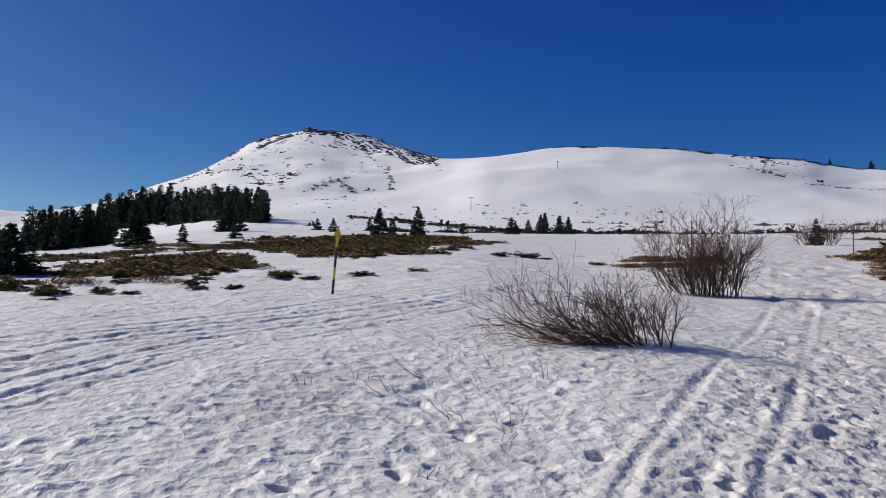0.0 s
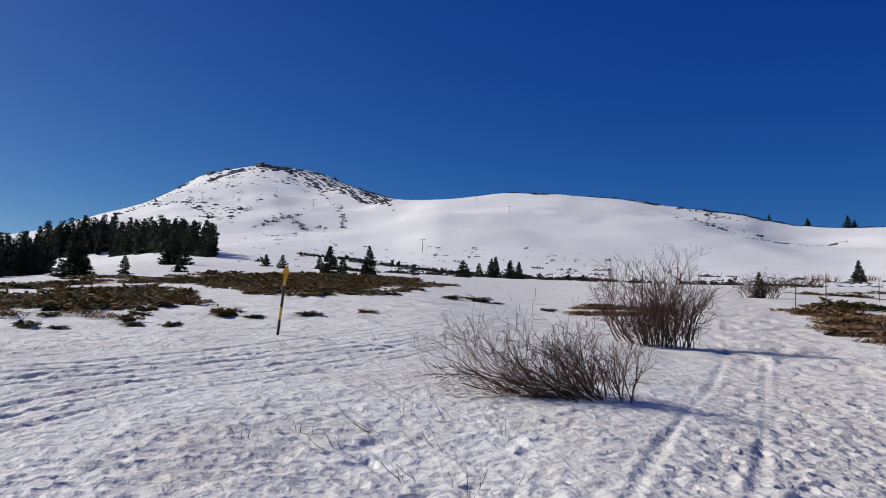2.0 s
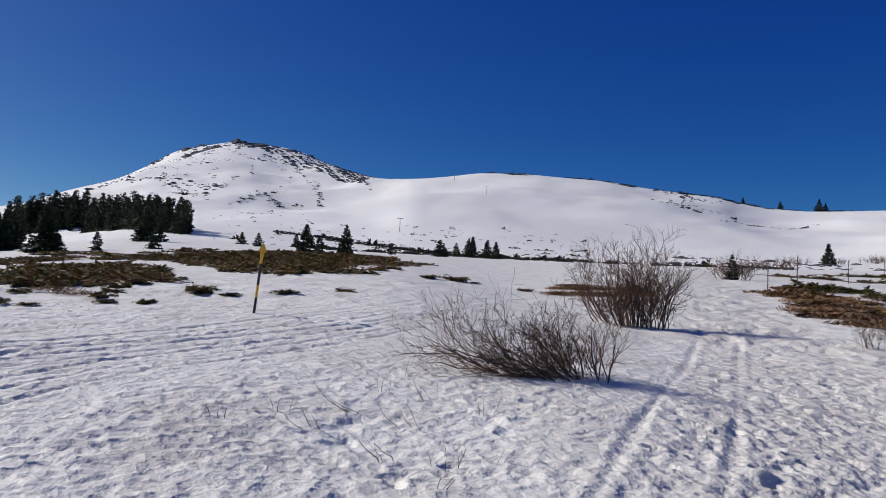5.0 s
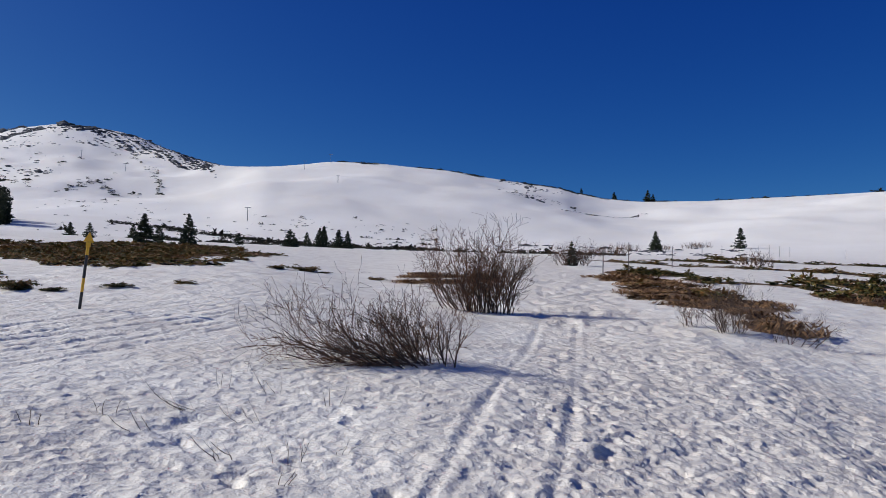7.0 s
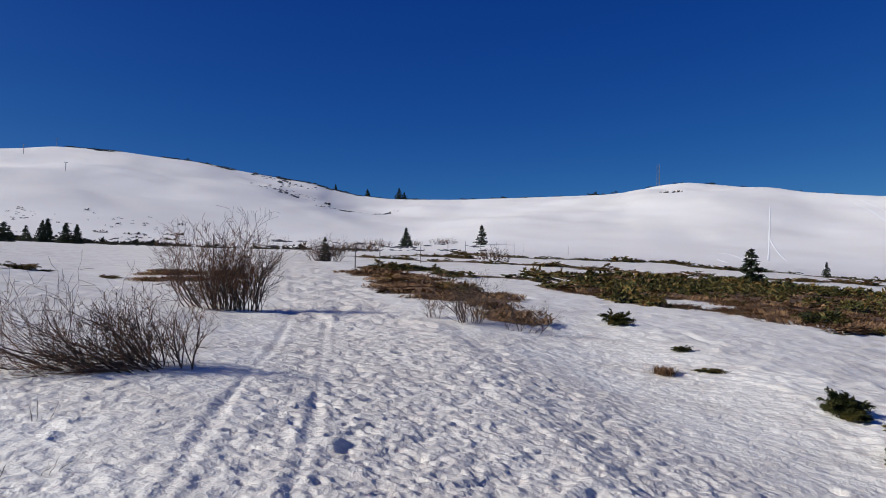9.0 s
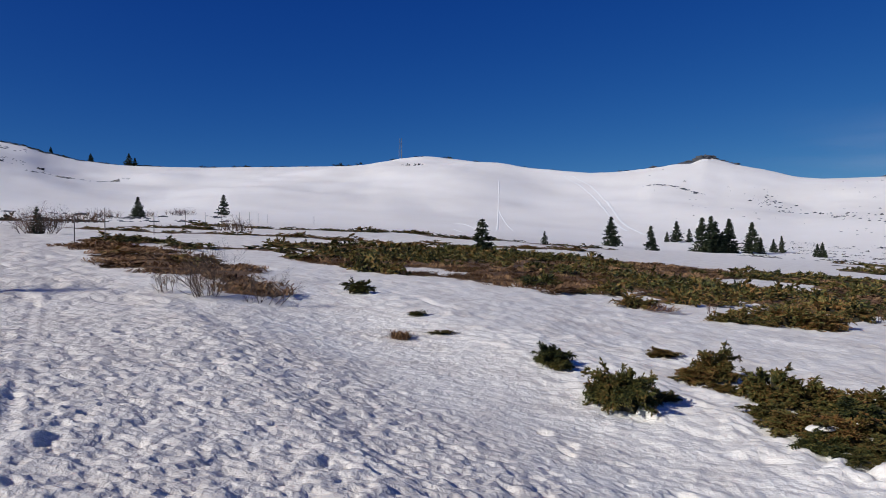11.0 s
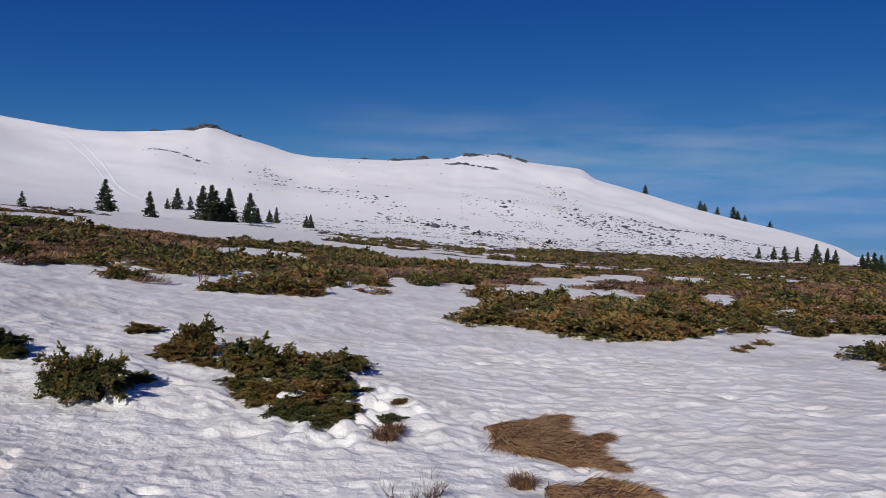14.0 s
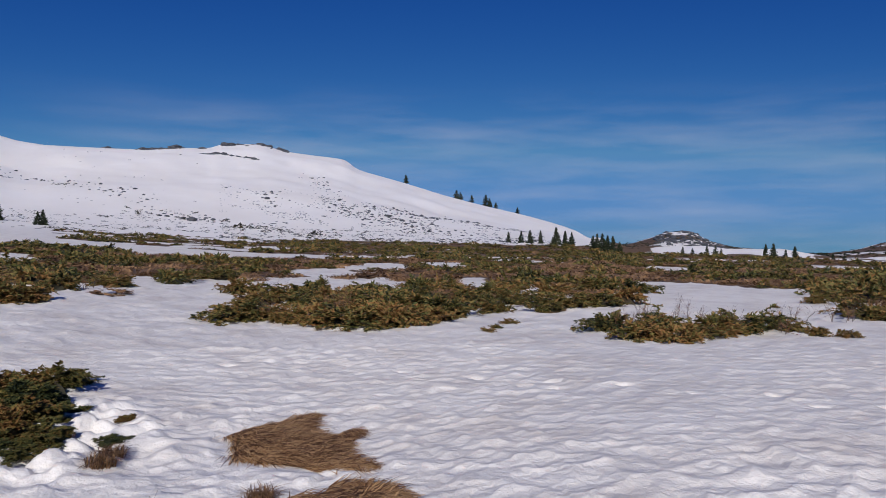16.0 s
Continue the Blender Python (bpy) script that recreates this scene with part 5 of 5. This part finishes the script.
# spruces on the eastern shoulder and on the ridge
for k, (az, f, h) in enumerate([(118.2, 0.03, 5), (119.2, 0.03, 5.5), (119.9, 0.03, 6), (120.7, 0.03, 6.0), (121.9, 0.02, 8.0), (122.6, 0.02, 6.5), (123.1, 0.02, 6.0), (124.7, 0.0, 5.6), (125.0, 0.0, 6.5), (125.4, 0.0, 7.0), (125.8, 0.0, 6.6), (126.2, 0.0, 6.8), (126.7, 0.0, 5.0),
                                (131.3, 0.0, 3.8), (132.0, 0.0, 3.4), (133.0, 0.0, 4.6), (133.6, 0.0, 4.8), (134.0, 0.0, 3.6), (137.0, 0.0, 5.6), (137.5, 0.0, 6.0), (138.3, 0.0, 4.0), (138.9, 0.0, 5.2), (141.3, 0.0, 3.4), (142.0, 0.0, 3.6)]):
    d = 172 + f * 900
    conifer(d * math.sin(radians(az)), d * math.cos(radians(az)), h * 0.62, k, "dark spruce on the plateau's edge", "spruces on the plateau's edge", False, 0.95)
for k, (az, h) in enumerate([(110.2, 7), (114.2, 7), (114.5, 6), (115.4, 6), (116.5, 9), (116.8, 7), (117.3, 5), (33.2, 9), (33.6, 6), (30.7, 6), (28.2, 5), (119.0, 5)]):
    d = float(ridge_distance(az)) - 6
    conifer(d * math.sin(radians(az)), d * math.cos(radians(az)), h, k, "small dark spruce on the snowy ridge", "spruces on the ridge", False, 1.2)


# ---- marker pole with an arrow head ----
def marker_pole(x, y, tall):
    ob = thing("trail_marker", "black and yellow banded marker pole with yellow arrow top", "marker pole", "winter markers")
    bands = [(-0.15, 0.22, BLACK), (0.22, 0.40, YELLOW), (0.40, 0.70, BLACK), (0.70, 0.84, YELLOW)]
    for a, b, m in bands:
        me = mesh_from("band", *tube([(0, 0, a * tall), (0, 0, b * tall)], [0.021, 0.021], 10), m, True)
        part("pole_band", me, m, ob, "black band" if m is BLACK else "yellow band")
    bm = bmesh.new()
    w = 0.072
    outline = [(-w * 0.42, 0.80), (w * 0.42, 0.80), (w * 0.42, 0.865), (w, 0.865), (0, 1.0), (-w, 0.865), (-w * 0.42, 0.865)]
    front = [bm.verts.new((px, -0.014, pz * tall)) for px, pz in outline]
    rear = [bm.verts.new((px, 0.014, pz * tall)) for px, pz in outline]
    bm.faces.new(front), bm.faces.new(rear[::-1])
    for i in range(len(outline)):
        j = (i + 1) % len(outline)
        bm.faces.new((front[j], front[i], rear[i], rear[j]))
    part("arrow_head", bm, YELLOW, ob, "yellow arrow-shaped sheet")
    ob.matrix_basis = pose(x, y, ground_z(x, y), 2, 5.0, 8)


marker_pole(-1.78, 11.6, 1.08)


def snow_pole(x, y, tall, m, label):
    ob = thing("snow_pole", label, "pole", "poles along the trail")
    part("shaft", mesh_from("shaft", *tube([(0, 0, -0.2), (0, 0, tall * 0.5), (0, 0, tall)], [0.03, 0.028, 0.024], 8), m, True), m, ob)
    part("cap", mesh_from("cap", *tube([(0, 0, tall), (0, 0, tall + 0.05)], [0.034, 0.006], 8), m, True), m, ob)
    ob.matrix_basis = pose(x, y, ground_z(x, y))


for k, (x, y, h) in enumerate([(19.2, 33.8, 1.25), (23.2, 37.8, 1.8), (34.4, 49.5, 1.7), (53.5, 71.0, 1.7), (61.5, 77.6, 1.8), (70.6, 85.4, 1.8), (88.7, 99.8, 2.0), (84.0, 97.0, 1.9), (9.3, 27.0, 1.6), (102.0, 112.0, 2.0), (110.0, 118.0, 2.0), (118.0, 112.0, 2.0)]):
    snow_pole(x, y, h, WOOD, "thin grey wooden pole standing in the snow")


def lift_pole(az, f, tall):
    d = 160 + f * (float(ridge_distance(az)) - 160)
    x, y = d * math.sin(radians(az)), d * math.cos(radians(az))
    ob = thing("ski_lift_pole", "slim steel lift pole with crossarm on the slope", "pole", "lift poles on the slope")
    part("mast", mesh_from("mast", *tube([(0, 0, -0.3), (0, 0, tall)], [0.16, 0.12], 6), STEEL, True), STEEL, ob)
    part("crossarm", mesh_from("crossarm", *tube([(-tall * 0.22, 0, tall * 0.97), (tall * 0.22, 0, tall * 0.97)], [0.11, 0.11], 4), STEEL), STEEL, ob)
    ob.matrix_basis = pose(x, y, ground_z(x, y))


for az, f, h in [(2.2, 0.25, 5.0), (6.4, 0.86, 6.0), (-14.8, 0.62, 7.0), (-9.4, 0.62, 6), (-6.5, 0.55, 6), (-4.2, 0.8, 6), (8.4, 0.97, 6), (-20.4, 0.93, 8), (9.0, 0.55, 4), (-10.2, 0.83, 6)]:
    lift_pole(az, f, h)


def lattice_mast(az, tall):
    d = float(ridge_distance(az)) + 8
    x, y = d * math.sin(radians(az)), d * math.cos(radians(az))
    ob = thing("radio_mast", "thin grey lattice radio mast on the far ridge", "mast")
    for k in range(3):
        a = k * 2.094
        part("leg", mesh_from("leg", *tube([(math.cos(a) * 1.5, math.sin(a) * 1.5, -3), (math.cos(a) * 1.1, math.sin(a) * 1.1, tall)], [0.13, 0.1], 4), STEEL), STEEL, ob)
    for i in range(10):
        for k in range(3):
            a, b, z0, z1 = k * 2.094, (k + 1) * 2.094, tall * i / 10.0, tall * (i + 1) / 10.0
            r0 = 1.45 - 0.35 * i / 10
            part("brace", mesh_from("brace", *tube([(math.cos(a) * r0, math.sin(a) * r0, z0), (math.cos(b) * r0, math.sin(b) * r0, z1)], [0.07, 0.07], 3), STEEL), STEEL, ob)
    ob.matrix_basis = pose(x, y, ground_z(x, y))


lattice_mast(53.35, 17.0)


# ---- rocks and low scrub on the hills ----
def lump(rng, flat):
    """A rough boulder of radius about 1."""
    bm = bmesh.new()
    bmesh.ops.create_icosphere(bm, subdivisions=1, radius=1.0)
    for v in bm.verts:
        v.co *= rng.uniform(0.7, 1.25)
        v.co.z *= flat
    v = np.array([tuple(p.co) for p in bm.verts])
    q = np.array([[p.index for p in f.verts] + [f.verts[-1].index] for f in bm.faces])
    bm.free()
    return v, q[:, :3]


LUMPS = [lump(np.random.RandomState(700 + i), 0.35 + 0.1 * (i % 4)) for i in range(8)]
HILL_SHRUBS = [juniper_mesh("hill_scrub", 720 + i, 0.45, 6, 2, 4, 0.45, SCRUB, 0.4)[3][:2] for i in range(4)]


def strew(name, label, category, source, mat, seed, n, where, size, flat=1.0, lean=0.012, drawn=1.0):
    """Joined small things strewn over a hill. where: azimuth and height range on the hillside, and the clumping."""
    rng = np.random.RandomState(seed)
    soup = Soup()
    az0, az1, f0, f1, clump = where
    az, f = rng.uniform(az0, az1, n * 12), rng.uniform(f0, f1, n * 12)
    if clump:
        tilt = f + lean * az
        ok = wave(az * 1.4 / drawn, tilt * 30 * drawn, 1.0, seed) + 0.5 * wave(az * 4.0 / drawn, tilt * 80, 1.0, seed + 1) >= clump
        az, f = az[ok], f[ok]
    az, f = az[:n], f[:n]
    d = 160 + f * (ridge_distance(az) - 160)
    xs, ys = d * np.sin(np.radians(az)), d * np.cos(np.radians(az))
    zs = lie(xs, ys) + far_relief(xs, ys)
    for x, y, z in zip(xs, ys, zs):
        s = size * rng.lognormal(0, 0.45)
        a = rng.uniform(0, 6.28)
        v, q = source[rng.randint(len(source))]
        ca, sa = math.cos(a) * s, math.sin(a) * s
        soup.add(np.stack([x + v[:, 0] * ca * 1.3 - v[:, 1] * sa, y + v[:, 0] * sa + v[:, 1] * ca, z + v[:, 2] * s * flat], 1), q)
    tagged(new(name, soup.mesh(name, mat)), label, category, kind="stuff")


strew("summit_rocks", "dark rock ribs running down the summit's flank", "rocks", LUMPS, ROCK, 801, 1500, (-9.0, -0.5, 0.72, 0.98, 0.28), 0.95, 0.7, 0.040, 3.0)
strew("summit_rocks", "dark rocks clustered under the summit's edge", "rocks", LUMPS, ROCK, 818, 600, (-16.5, -8.0, 0.80, 0.985, 0.40), 1.25, 0.9, -0.03, 1.6)
strew("summit_stones", "small dark stones scattered over the summit snow", "rocks", LUMPS, ROCK, 815, 800, (-20.0, 0.0, 0.70, 1.0, 0.25), 0.65, 0.8, 0.03, 2.0)
strew("summit_crags", "dark crags along the summit edge", "rocks", LUMPS, ROCK, 802, 70, (-16.5, -5.0, 0.95, 0.99, 0.25), 2.2, 1.0)
strew("summit_tor", "dark rocky tor crowning the summit", "rocks", LUMPS, ROCK, 816, 12, (-10.7, -10.2, 0.965, 0.995, 0), 3.1, 1.5)
strew("slope_scrub", "dark scrub bands on the western slope", "scrub", HILL_SHRUBS, SCRUB, 803, 220, (-18.0, -4.0, 0.38, 0.75, 0.6), 1.1)
strew("slope_dots", "sparse dark scrub dotted over the slope", "scrub", HILL_SHRUBS, SCRUB, 804, 260, (-12.0, 17.0, 0.0, 0.30, 0.1), 0.6)
strew("ridge_scrub", "low dark scrub along the ridge line", "scrub", HILL_SHRUBS, SCRUB, 805, 420, (9.0, 31.0, 0.93, 0.995, 0.38), 1.05, 0.8, 0.012, 2.0)
strew("ridge_scrub", "thin dark scrub on the long ridge", "scrub", HILL_SHRUBS, SCRUB, 806, 160, (31.0, 72.0, 0.965, 1.0, 0.3), 1.2)
strew("knob_rocks", "grey rocks on the pointed knoll", "rocks", LUMPS, ROCK, 807, 150, (74.9, 76.9, 0.965, 1.001, 0), 1.4)
strew("knoll_tor", "pointed grey rocks topping the knoll", "rocks", LUMPS, ROCK, 819, 12, (76.2, 76.8, 0.982, 0.998, 0), 1.5, 1.5)
strew("knoll_edge", "grey rocks along the knoll's crest", "rocks", LUMPS, ROCK, 817, 60, (72.4, 79.8, 0.99, 1.001, 0), 1.1)
strew("knoll_scrub", "dark specks of scrub below the knoll", "scrub", HILL_SHRUBS, SCRUB, 808, 90, (72.0, 95.0, 0.2, 0.8, 0.45), 0.45)
strew("eastern_rocks", "grey rocks on the eastern hillside", "rocks", LUMPS, ROCK, 809, 1500, (96.0, 121.0, 0.0, 0.42, 0.30), 0.26, 0.7, 0.010, 2.2)
strew("eastern_scrub", "grey-green scrub on the eastern hillside", "scrub", HILL_SHRUBS, SCRUB, 810, 1900, (78.0, 122.0, 0.0, 0.17, 0.10), 0.30, 0.7, 0.003, 4.0)


def strew_line(name, label, category, source, mat, seed, line, n, spread, size, flat=1.0):
    """Joined small things strewn along a bent line on a hillside."""
    rng = np.random.RandomState(seed)
    soup = Soup()
    ends = np.array(line, float)
    seg = np.linalg.norm(np.diff(ends, axis=0), axis=1)
    at = np.sort(rng.uniform(0, seg.sum(), n))
    run = np.concatenate([[0], np.cumsum(seg)])
    xs, ys = np.interp(at, run, ends[:, 0]) + rng.normal(0, spread, n), np.interp(at, run, ends[:, 1]) + rng.normal(0, spread, n)
    zs = lie(xs, ys) + far_relief(xs, ys)
    for x, y, z in zip(xs, ys, zs):
        s, a = size * rng.lognormal(0, 0.5), rng.uniform(0, 6.28)
        v, q = source[rng.randint(len(source))]
        ca, sa = math.cos(a) * s, math.sin(a) * s
        soup.add(np.stack([x + v[:, 0] * ca * 1.4 - v[:, 1] * sa, y + v[:, 0] * sa + v[:, 1] * ca, z + v[:, 2] * s * flat], 1), q)
    tagged(new(name, soup.mesh(name, mat)), label, category, kind="stuff")


strew_line("boulder_band", "band of dark boulders down the snowy slope", "rocks", LUMPS, ROCK, 830, [(400, 70), (336, 47), (328, 31), (324, 23), (286, 7), (252, -7), (222, -15)], 170, 6.0, 0.42)
strew_line("boulder_band", "thin band of dark stones under the knoll", "rocks", LUMPS, ROCK, 831, [(378, 122), (381, 108), (367, 88)], 60, 0.9, 0.5)
strew_line("boulder_band", "stones and scrub streaking the eastern slope", "rocks", LUMPS, ROCK, 832, [(306, -51), (269, -48)], 26, 2.0, 0.5)
strew_line("boulder_band", "long streak of stones on the eastern slope", "rocks", LUMPS, ROCK, 833, [(410, -95), (290, -77), (235, -75)], 130, 5.0, 0.38)
strew_line("boulder_band", "stones spread over the lower eastern slope", "rocks", LUMPS, ROCK, 834, [(281, -75), (253, -89), (212, -89)], 260, 8.0, 0.34)
strew_line("boulder_band", "scattered stones on the far eastern slope", "rocks", LUMPS, ROCK, 835, [(309, -108), (281, -113), (255, -132)], 240, 8.0, 0.36)
strew_line("scrub_band", "low scrub along the eastern hill's foot", "scrub", HILL_SHRUBS, SCRUB, 836, [(242, 1), (224, -23), (187, -44)], 110, 5.0, 0.5)
strew_line("boulder_band", "bare rocks under the eastern crest", "rocks", LUMPS, ROCK, 837, [(478, -40), (466, -55), (447, -71)], 70, 2.0, 0.9)
strew_line("scrub_band", "thin scrub line on the slope beyond the trail", "scrub", HILL_SHRUBS, SCRUB, 838, [(172, 341), (201, 359), (249, 379)], 60, 1.2, 0.7)
strew_line("scrub_band", "broken scrub line below the ridge", "scrub", HILL_SHRUBS, SCRUB, 839, [(166, 411), (189, 405), (198, 383)], 40, 2.5, 0.6)
strew_line("scrub_band", "dark scrub belt along the foot of the slope", "scrub", HILL_SHRUBS, SCRUB, 846, [(7, 204), (13, 191), (21, 175), (29, 168), (36, 158), (44, 166), (52, 170)], 420, 1.2, 0.62)
strew_line("scrub_band", "dark scrub belt below the summit slope", "scrub", HILL_SHRUBS, SCRUB, 847, [(-33, 255), (-16, 243), (0, 221), (7, 204)], 260, 2.5, 0.65)
strew_line("scrub_band", "short scrub line high on the ridge", "scrub", HILL_SHRUBS, SCRUB, 840, [(370, 275), (366, 256)], 14, 0.8, 0.8)
strew_line("boulder_band", "dark stones streaking down from the ridge", "rocks", LUMPS, ROCK, 841, [(208, 513), (206, 456), (222, 446)], 60, 5.0, 0.7)
strew_line("boulder_band", "dark stones below the ridge", "rocks", LUMPS, ROCK, 842, [(178, 425), (174, 372)], 50, 5.0, 0.55)
strew_line("scrub_band", "dark scrub line on the summit's flank", "scrub", HILL_SHRUBS, SCRUB, 843, [(-150, 554), (-111, 499)], 40, 2.0, 0.9)
strew_line("scrub_band", "dark scrub line across the saddle", "scrub", HILL_SHRUBS, SCRUB, 844, [(-87, 453), (-68, 526)], 60, 1.5, 0.8)
strew_line("boulder_band", "rocks along the summit's western shoulder", "rocks", LUMPS, ROCK, 845, [(-300, 760), (-195, 648), (-114, 548)], 160, 7.0, 0.9)
strew("eastern_crest", "dark rock and scrub on the eastern crest", "rocks", LUMPS, ROCK, 811, 130, (88.0, 101.0, 0.94, 1.0, 0.1), 1.6)
strew("far_hill_wood", "dark woods and rocks on the distant hill", "woods", HILL_SHRUBS, PINE, 812, 1900, (126.5, 146.0, 0.45, 1.0, 0.0), 2.4)
strew("far_hill_rocks", "grey rocks on the distant hill", "rocks", LUMPS, ROCK, 813, 520, (129.5, 135.0, 0.75, 1.0, -0.2), 2.6)
strew("foot_scrub", "scrub at the foot of the slope", "scrub", HILL_SHRUBS, SCRUB, 814, 300, (-6.0, 32.0, -0.10, 0.02, 0.2), 0.7)


for k, (line, wide) in enumerate(HEATH_BANDS):
    run = sum(math.hypot(b[0] - a[0], b[1] - a[1]) for a, b in zip(line[:-1], line[1:]))
    strew_line("heath_band", "low dark juniper band between strips of snow", "heath", [j[:2] for j in FARTHER_JUNIPERS], HEATH_JUNIPER, 850 + k, line, int(run * wide * 0.8), wide * 0.45, 0.8, 0.62)
strew("slope_specks", "dark stones dotted over the slope beyond the trail", "rocks", LUMPS, ROCK, 860, 130, (22.0, 40.0, 0.0, 0.16, 0.25), 0.55, 0.7, 0.004, 1.6)


# ---- thin high cloud over the eastern horizon ----
def thin_cloud():
    m, n, l, b = material("thin_cirrus")
    geo, veil = n.new("ShaderNodeNewGeometry"), n.new("ShaderNodeAttribute")
    veil.attribute_name = "veil"
    lay = n.new("ShaderNodeMapping")
    lay.inputs["Rotation"].default_value, lay.inputs["Scale"].default_value = (0.05, 0.04, 0.0), (0.0011, 0.0011, 0.0085)
    l.new(geo.outputs["Position"], lay.inputs["Vector"])
    t = noise_node(n, l, 1.0, 5.0, 0.55, lay.outputs[0])
    fac = n.new("ShaderNodeMapRange")
    fac.inputs[1].default_value, fac.inputs[2].default_value, fac.inputs[4].default_value = 0.40, 0.74, 0.25
    l.new(t.outputs["Fac"], fac.inputs[0])
    times = n.new("ShaderNodeMath")
    times.operation = "MULTIPLY"
    l.new(fac.outputs[0], times.inputs[0]), l.new(veil.outputs["Fac"], times.inputs[1])
    l.new(times.outputs[0], b.inputs["Alpha"])
    b.inputs["Base Color"].default_value, b.inputs["Roughness"].default_value, b.inputs["Specular IOR Level"].default_value = (0.5, 0.5, 0.5, 1), 1.0, 0.0
    az, el = np.radians(np.arange(70, 171, 1.0)), np.radians(np.arange(-2.5, 16.1, 0.5))
    A, E = np.meshgrid(az, el)
    v = np.stack([4700 * np.sin(A), 4700 * np.cos(A), 4700 * np.tan(E)], -1).reshape(-1, 3)
    k = len(az)
    i, j = np.meshgrid(np.arange(len(el) - 1), np.arange(k - 1), indexing="ij")
    me = mesh_from("cirrus_backdrop", v, np.stack([i * k + j, i * k + j + 1, (i + 1) * k + j + 1, (i + 1) * k + j], -1).reshape(-1, 4), m, True)
    d = np.degrees
    fade = step(74, 100, d(A)) * (1 - step(5.0, 10.5, d(E))) * (1 - step(155, 170, d(A)))
    me.attributes.new("veil", "FLOAT", "POINT").data.foreach_set("value", fade.ravel().astype(np.float32))
    ob = tagged(new("backdrop", me), "thin cirrus streaks over the far horizon", "sky", kind="structure")
    ob.visible_shadow = False


thin_cloud()


# ---- ski tracks on the hillside ----
# the tracks' brighter shading is put into a near-white snow colour
def sunlit_track_snow():
    m, n, l, b = material("sunlit_track_snow")
    geo = n.new("ShaderNodeNewGeometry")
    t = noise_node(n, l, 0.5, 3.0, 0.6, geo.outputs["Position"])
    r = ramp(n, [(0.35, (0.95, 0.93, 0.84)), (0.6, (0.98, 0.965, 0.88))])
    l.new(t.outputs["Fac"], r.inputs[0]), l.new(r.outputs[0], b.inputs["Base Color"])
    b.inputs["Roughness"].default_value = 0.7
    return m


SUNLIT_TRACK = sunlit_track_snow()


def ski_track(line, width, label):
    pts = []
    for (ax, ay), (bx, by) in zip(line[:-1], line[1:]):
        n = max(2, int(math.hypot(bx - ax, by - ay) / 4))
        pts += [(ax + (bx - ax) * i / n, ay + (by - ay) * i / n) for i in range(n)]
    p = np.array(pts + [line[-1]], float)
    for _ in range(14):
        p[1:-1] = 0.25 * p[:-2] + 0.5 * p[1:-1] + 0.25 * p[2:]
    d = unit(np.gradient(p, axis=0))
    nrm = np.stack([-d[:, 1], d[:, 0]], 1)
    rows = []
    for off, up in ((-1.5, -0.1), (-0.4, 0.09), (0.4, 0.09), (1.5, -0.1)):
        q = p + nrm * off * width
        rows.append(np.column_stack([q, lie(q[:, 0], q[:, 1]) + far_relief(q[:, 0], q[:, 1]) + up]))
    v = np.stack(rows, 1).reshape(-1, 3)
    i, j = np.meshgrid(np.arange(len(p) - 1), np.arange(3), indexing="ij")
    tagged(new("ski_track", mesh_from("ski_track", v, np.stack([i * 4 + j, i * 4 + j + 1, i * 4 + j + 5, i * 4 + j + 4], -1).reshape(-1, 4), SUNLIT_TRACK, True)), label, "ski track", "ski tracks", "structure")


for line, width in [([(409, 175), (385, 155), (357, 138), (309, 114), (269, 96), (239, 80), (222, 71)], 0.7), ([(406, 179), (371, 153), (347, 137), (300, 114), (269, 99), (232, 80)], 0.6),
                    ([(337, 186), (260, 144), (176, 98)], 0.35), ([(260, 144), (231, 126), (182, 96)], 0.3), ([(184, 122), (199, 125), (189, 115), (167, 99)], 0.3), ([(160, 102), (145, 90)], 0.25)]:
    ski_track(line, width, "pale ski track down the snowy hillside")


# ---- leftover snow on the junipers ----
OLD_SNOW = bark("old_wet_snow", (0.70, 0.655, 0.57), (0.84, 0.80, 0.70), 14)


def snow_clump(x, y, lift, radius, seed, label):
    rng = np.random.RandomState(seed)
    bm = bmesh.new()
    bmesh.ops.create_icosphere(bm, subdivisions=3, radius=1.0)
    for v in bm.verts:
        a = math.atan2(v.co.y, v.co.x)
        k = 1 + 0.16 * math.sin(2 * a + seed) + 0.12 * math.sin(3 * a + 2.1 * seed) + 0.08 * math.sin(5 * a + 4 * v.co.z + seed)
        v.co = Vector((v.co.x * k * radius, v.co.y * k * radius * 0.8, (v.co.z if v.co.z > 0 else v.co.z * 0.5) * radius * 0.34))
    for f in bm.faces:
        f.smooth = True
    me = bpy.data.meshes.new("snow_clump")
    bm.to_mesh(me)
    bm.free()
    me.materials.append(OLD_SNOW)
    ob = tagged(new("snow_clump", me), label, "snow", "snow clumps by the junipers")
    ob.matrix_basis = pose(x, y, ground_z(x, y) + lift, rng.uniform(-6, 6), rng.uniform(-6, 6), rng.uniform(0, 360))


for k, (x, y, lift, radius) in enumerate([(8.2, 1.28, 0.13, 0.13), (8.6, 0.92, 0.15, 0.10)]):
    snow_clump(x, y, lift, radius, 40 + k, "leftover clump of wet snow lying on juniper sprays")
